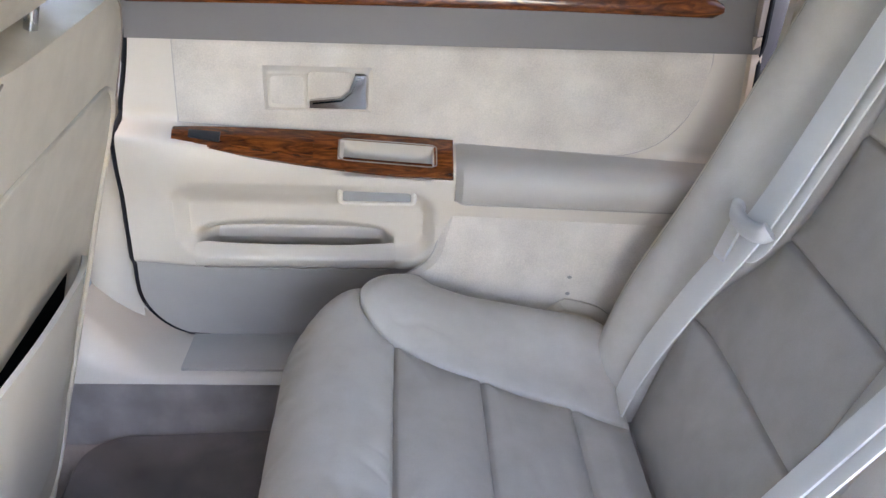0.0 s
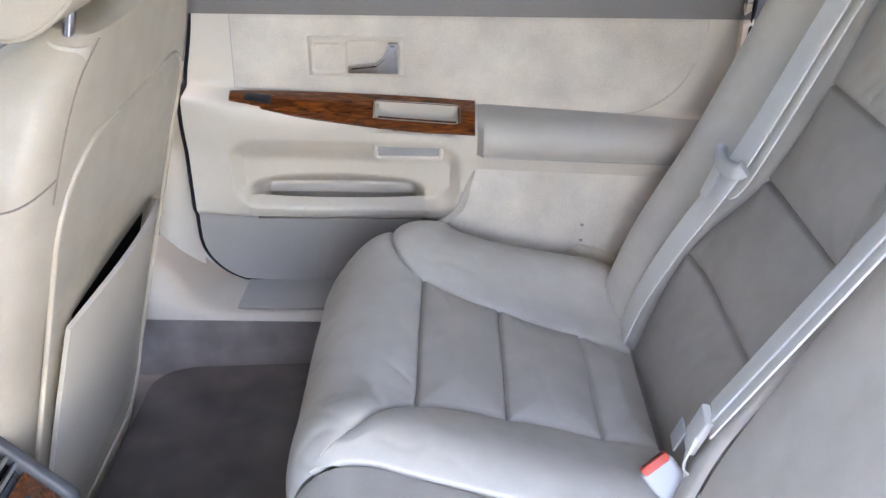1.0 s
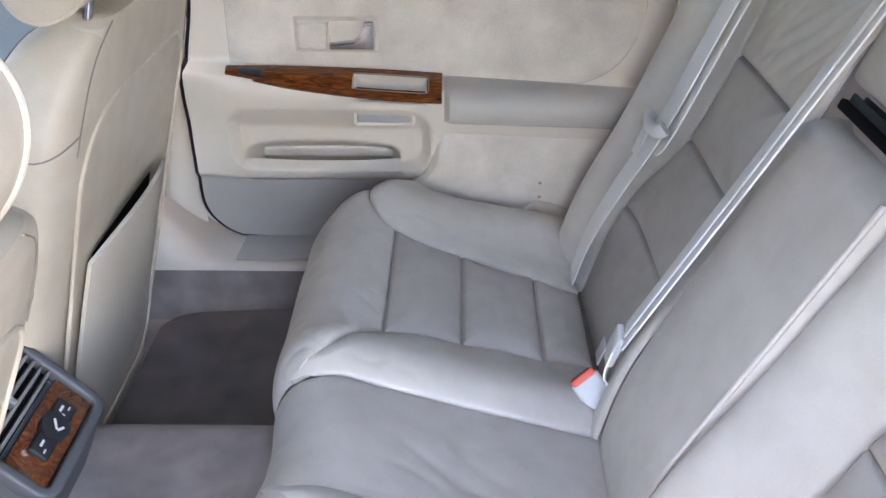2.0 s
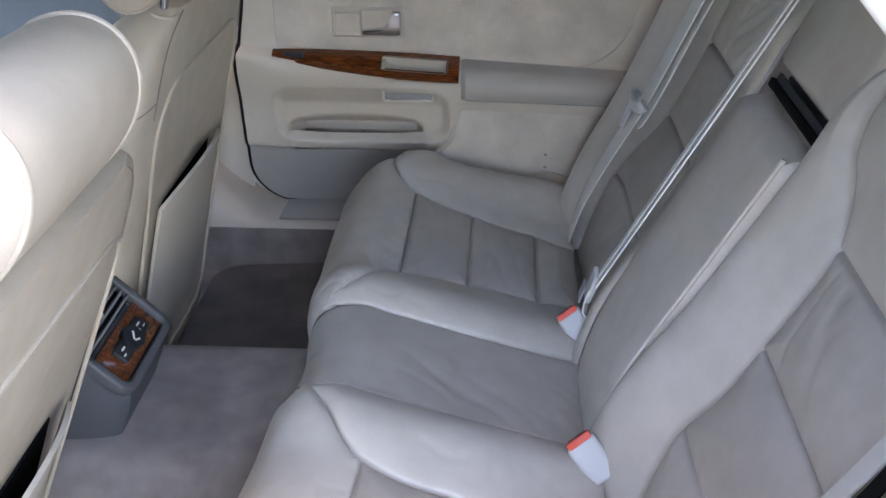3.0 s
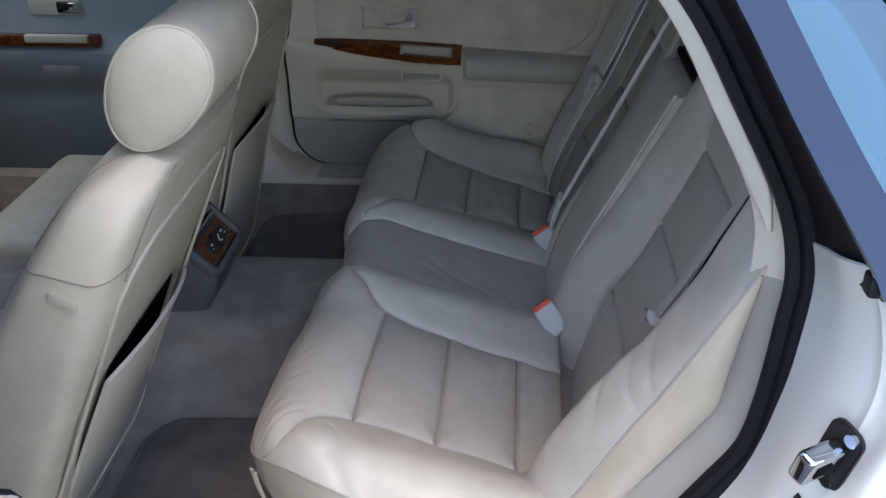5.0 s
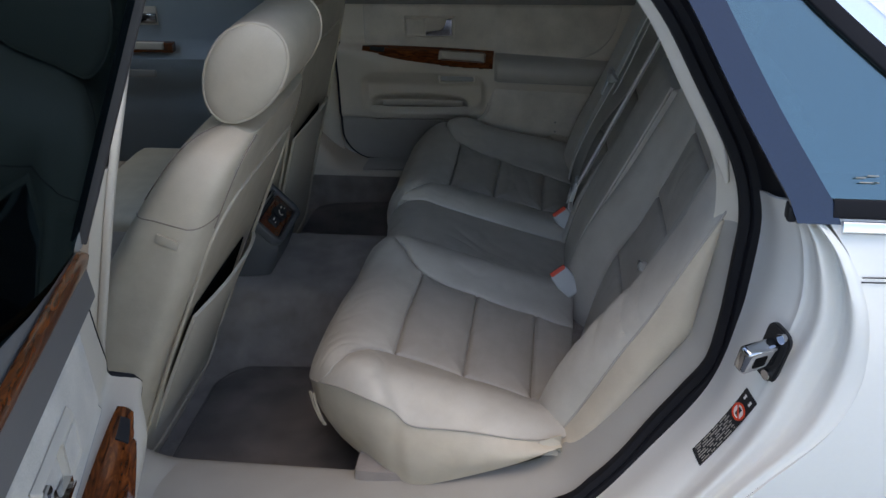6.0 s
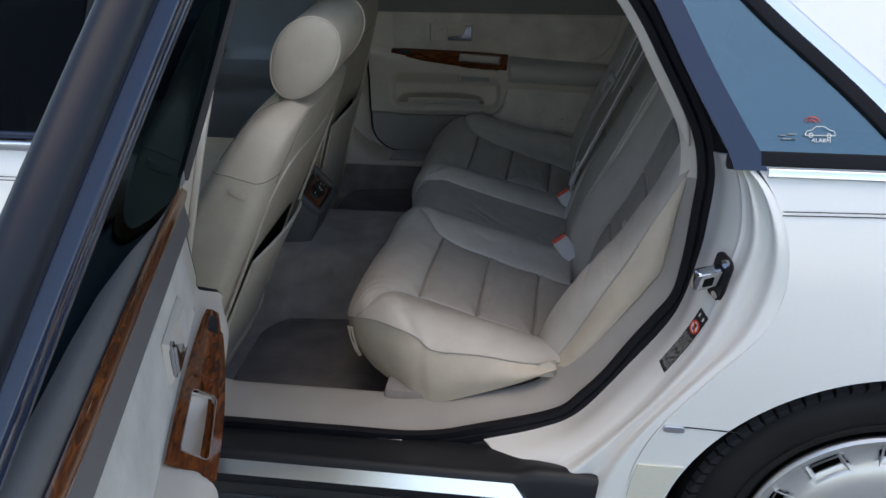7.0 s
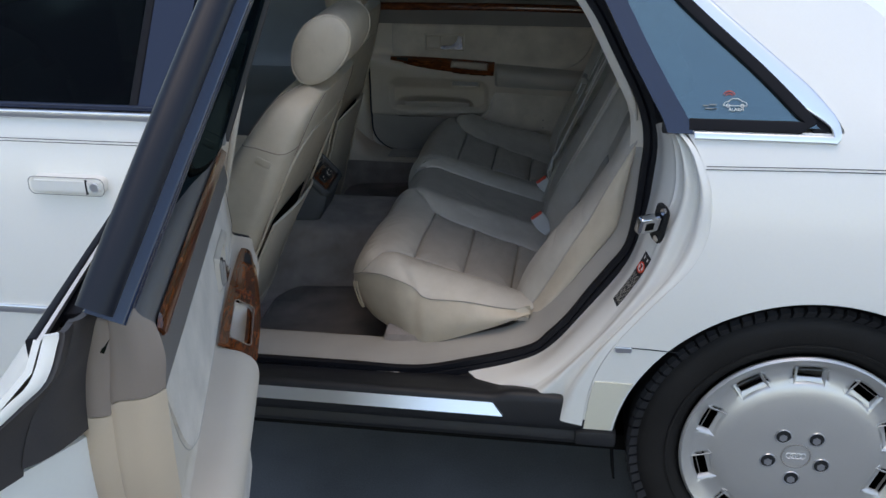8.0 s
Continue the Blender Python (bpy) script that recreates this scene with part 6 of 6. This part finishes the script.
        rings = [[bm.verts.new(p) for p in slot(*c)] for c in (((0.1655, 0.2090), 0.0390, 0.0015), ((0.1665, 0.2080), 0.0380, -0.0012), ((0.1685, 0.2070), 0.0368, -0.0012), ((0.1770, 0.2035), 0.0300, 0.0030), ((0.1775, 0.2030), 0.0296, 0.0060))]
        for r1, r2 in zip(rings, rings[1:]):
            for j in range(8):
                bm.faces.new((r1[j], r1[(j + 1) % 8], r2[(j + 1) % 8], r2[j]))
        part("slot_facet", bm, ALLOY, rim, "bright facet round a slot")
    for k in range(5):
        a = radians(52 + 72 * k)
        x, z = 0.056 * math.cos(a), 0.056 * math.sin(a)
        ring = [(x + 0.0155 * math.cos(b), face_y(0.05) - 0.001, z + 0.0155 * math.sin(b)) for b in [2 * math.pi * j / 24 for j in range(24)]]
        part("bolt_well", sweep(ring, disc_profile(0.0014, 6), closed=True, up=(0, 1, 0)), SATIN, rim)
        # flat black disc imitates the shade of a sunken well
        part("bolt_shade_disc", plate([(x + 0.0145 * math.cos(2 * math.pi * j / 20), z + 0.0145 * math.sin(2 * math.pi * j / 20)) for j in range(20)], "y", face_y(0.05) - 0.0015, 0.001), PLASTIC, rim, "black disc in place of the bolt well's shade")
        part("wheel_bolt", sweep([(x, face_y(0.05) - 0.003, z - 0.003), (x, face_y(0.05), z - 0.003)], disc_profile(0.0085, 6), up=(1, 0, 0)), SATIN, rim, "wheel bolt")
    ring = [(0.029 * math.cos(b), face_y(0.02) - 0.0005, 0.029 * math.sin(b)) for b in [2 * math.pi * j / 40 for j in range(40)]]
    part("hub_cap_ring", sweep(ring, disc_profile(0.0018, 6), closed=True, up=(0, 1, 0)), GREY_VINYL, rim, "hub cap joint")
    for q in (-0.0135, -0.0045, 0.0045, 0.0135):
        mark = [(q + 0.0065 * math.cos(b), face_y(0.0) - 0.0008, 0.0065 * math.sin(b)) for b in [2 * math.pi * j / 20 for j in range(20)]]
        part("hub_emblem", sweep(mark, disc_profile(0.0011, 5), closed=True, up=(0, 1, 0)), SLOT_METAL, rim, "plain raised ring emblem")
    return w


def interior():
    # carpeted floor with the tunnel
    def floor_z(x, y):
        base = 0.300 + 0.06 * max(0, x + 0.46)
        z = max(base, base + (0.475 - base) * sstep(0.27, 0.12, abs(y)))
        return z + max(0.0, 0.411 - z) * sstep(0.640, 0.664, abs(y))
    bm = grid(lambda u, v: (lerp(-1.45, 0.05, u), lerp(-0.70, 0.70, v), floor_z(lerp(-1.45, 0.05, u), lerp(-0.70, 0.70, v))), 60, 70, 0.01)
    tagged(part("floor_carpet", merge(bm, box((0.50, 1.38, 0.16), at=(0.19, 0, 0.375), bevel=0.02)), CARPET), "taupe carpeted car floor with a raised centre tunnel", "floor", kind="structure")
    for side, lab in ((-1, "dark brown carpet mat on the near rear footwell, rounded corners"), (1, "dark brown carpet mat on the far rear footwell")):
        def mat(u, v, lift=0.010):
            y = lerp(0.245, 0.636, u)
            d = max(0.0, 0.06 - (y - 0.245), 0.06 - (0.636 - y))
            cut = 0.06 - math.sqrt(max(0.0, 0.06 ** 2 - d ** 2))
            x = lerp(-0.455 + cut, -0.045 - cut, v)
            return (x, side * y, floor_z(x, y) + lift)
        m = part("floor_mat", grid(mat, 40, 24, 0.006), MAT_CARPET)
        rim = [Vector(mat(0, v / 12, 0.012)) for v in range(12)] + [Vector(mat(u / 40, 1, 0.012)) for u in range(41)] + [Vector(mat(1, 1 - v / 12, 0.012)) for v in range(1, 13)] + [Vector(mat(1 - u / 40, 0, 0.012)) for u in range(1, 40)]
        part("mat_binding", sweep(rim, disc_profile(0.003, 6), closed=True), MAT_CARPET, m, "stitched edge binding")
        tagged(m, lab, "floor mat", "rear mats")
    for side in (-1, 1):
        cover = grid(lambda u, v: (lerp(-0.56, 0.0, u), side * curve1([(0, 0.652), (0.2, 0.662), (0.45, 0.70), (1, 0.82)], v), curve1([(0, 0.405), (0.2, 0.4155), (0.45, 0.417), (1, 0.408)], v) + 0.10 * sstep(-0.36, -0.50, lerp(-0.56, 0.0, u)) * sstep(0, 0.5, v)), 30, 14, 0.01)
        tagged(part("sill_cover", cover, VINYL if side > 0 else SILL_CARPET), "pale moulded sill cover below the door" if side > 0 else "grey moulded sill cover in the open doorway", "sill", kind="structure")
        heel = box((0.19, 0.125, 0.006), m=pose(-0.222, side * 0.730, 0.4165, -side * 4, 0, 0), bevel=0.002)
        tagged(part("step_plate", heel, GREY_LOW), "scuffed grey step plate on the sill", "sill", kind="structure")
    # rear face of the centre console
    c = thing("centre_console", "grey centre console end with walnut switch panel and air vents", "car console", at=pose(-0.367, -0.014, 0.588, 0, -43.5, 0))
    def shell(u, v):
        z = lerp(-0.105, 0.125, v)
        w = curve1([(-0.20, 0.080), (-0.05, 0.088), (0.06, 0.090), (0.11, 0.080), (0.125, 0.06)], z)
        a = lerp(-1, 1, u)
        return (-0.012 - 0.16 * max(0, abs(a) - 0.80) / 0.20 * max(0, abs(a) - 0.80) / 0.20 - 0.05 * sstep(0.10, 0.125, z) - 0.11 * sstep(-0.036, -0.105, z), w * a, z)
    part("housing", grid(shell, 40, 30, 0.05), CONSOLE, c, "grey plastic housing")
    rim = [(-0.004, y, z) for y, z in round_rect(-0.083, 0.083, -0.036, 0.096, 0.018, 5)]
    part("frame", sweep(rim, bar_profile(0.014, 0.020, 0.004), closed=True, up=(1, 0, 0)), CONSOLE, c, "grey frame")
    part("wood_panel", box((0.010, 0.150, 0.054), at=(-0.007, 0, 0.0), bevel=0.002), WALNUT, c, "walnut switch panel")
    sw = part("switch_block", box((0.010, 0.092, 0.026), at=(-0.001, 0.004, 0), bevel=0.004, seg=3), PLASTIC, c, "black switch block")
    part("rotary_knob", sweep([(-0.002, 0.004, 0), (0.009, 0.004, 0)], disc_profile(0.018, 24)), PLASTIC, sw, "round black knob")
    for y, z, l, h in ((0.034, 0.004, 0.010, 0.003), (0.040, -0.004, 0.006, 0.002), (0.026, -0.002, 0.004, 0.004), (-0.026, 0.003, 0.010, 0.003), (-0.034, -0.004, 0.006, 0.002)):
        part("print_mark", box((0.0008, l, h), at=(0.0044, y, z), bevel=0), BELT, sw)
    part("print_mark", box((0.0008, 0.014, 0.003), m=Matrix.Translation((0.0094, 0.004, 0.002)) @ Matrix.Rotation(0.6, 4, "X"), bevel=0), BELT, sw)
    part("print_mark", box((0.0008, 0.010, 0.003), m=Matrix.Translation((0.0094, 0.002, -0.006)) @ Matrix.Rotation(-0.5, 4, "X"), bevel=0), BELT, sw)
    part("vent_cavity", box((0.006, 0.15, 0.056), at=(-0.010, 0, 0.060), bevel=0.002), DARK, c, "dark air vent")
    for k in range(5):
        part("vent_slat", box((0.012, 0.150, 0.004), at=(-0.003, 0, 0.038 + 0.011 * k), bevel=0.001), GREY_VINYL, c)
    part("vent_wheel", box((0.012, 0.010, 0.018), at=(0.001, 0.0, 0.060), bevel=0.003), SATIN, c, "small vent thumb wheel")
    # steering wheel
    s = thing("steering_wheel", "dark leather steering wheel behind the side glass", "steering wheel", at=pose(-1.04, -0.38, 0.93, 0, 65, 0))
    ring = [(0.185 * math.cos(a), 0.185 * math.sin(a), 0) for a in [2 * math.pi * k / 40 for k in range(40)]]
    part("wheel_ring", sweep(ring, disc_profile(0.015, 10), closed=True), DARK_LEATHER, s, "dark leather ring")
    part("hub_pad", box((0.13, 0.15, 0.05), bevel=0.02, seg=3), DARK_LEATHER, s, "dark hub pad")
    part("spoke", box((0.05, 0.36, 0.02), bevel=0.008), DARK_LEATHER, s)
    # far front door trim, seen past the headrests
    d = thing("front_door_trim", "closed far front door, trim tinted as by blue skylight, with a walnut rail", "car door")
    def trim(u, v):
        x, z = lerp(-1.45, -0.47, u), lerp(0.28, 0.99, v)
        return (x, curve1([(0.28, 0.80), (0.40, 0.79), (0.55, 0.76), (0.70, 0.71), (0.75, 0.705), (0.77, 0.735), (1.0, 0.755)], z) + 0.02 * (1 - sstep(-1.0, -0.85, x) * 0) * bell(z, 0.62, 0.04), z)
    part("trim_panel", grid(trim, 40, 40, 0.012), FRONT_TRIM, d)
    part("wood_rail", box((0.42, 0.03, 0.03), at=(-1.08, 0.712, 0.775), bevel=0.005), WALNUT, d, "walnut rail")
    part("pull_cup", box((0.17, 0.02, 0.02), at=(-0.98, 0.700, 0.782), bevel=0.004), VINYL, d)
    part("door_lamp", box((0.10, 0.01, 0.022), at=(-0.98, 0.692, 0.70), bevel=0.003), LENS, d)
    part("handle_bezel", box((0.14, 0.006, 0.055), at=(-0.99, 0.742, 0.86), bevel=0.003), VINYL, d)
    part("lever", box((0.06, 0.012, 0.03), at=(-0.95, 0.734, 0.855), bevel=0.006), CHROME, d, "chrome lever")
    pn = part("window_pane", grid(lambda u, v: (lerp(lerp(-1.45, -0.95, v), -0.47, u), 0.862 - 0.56 * lerp(0, 0.34, v), lerp(1.03, 1.37, v)), 4, 4, 0.004), GLASS, d)


wheel(body())
interior()
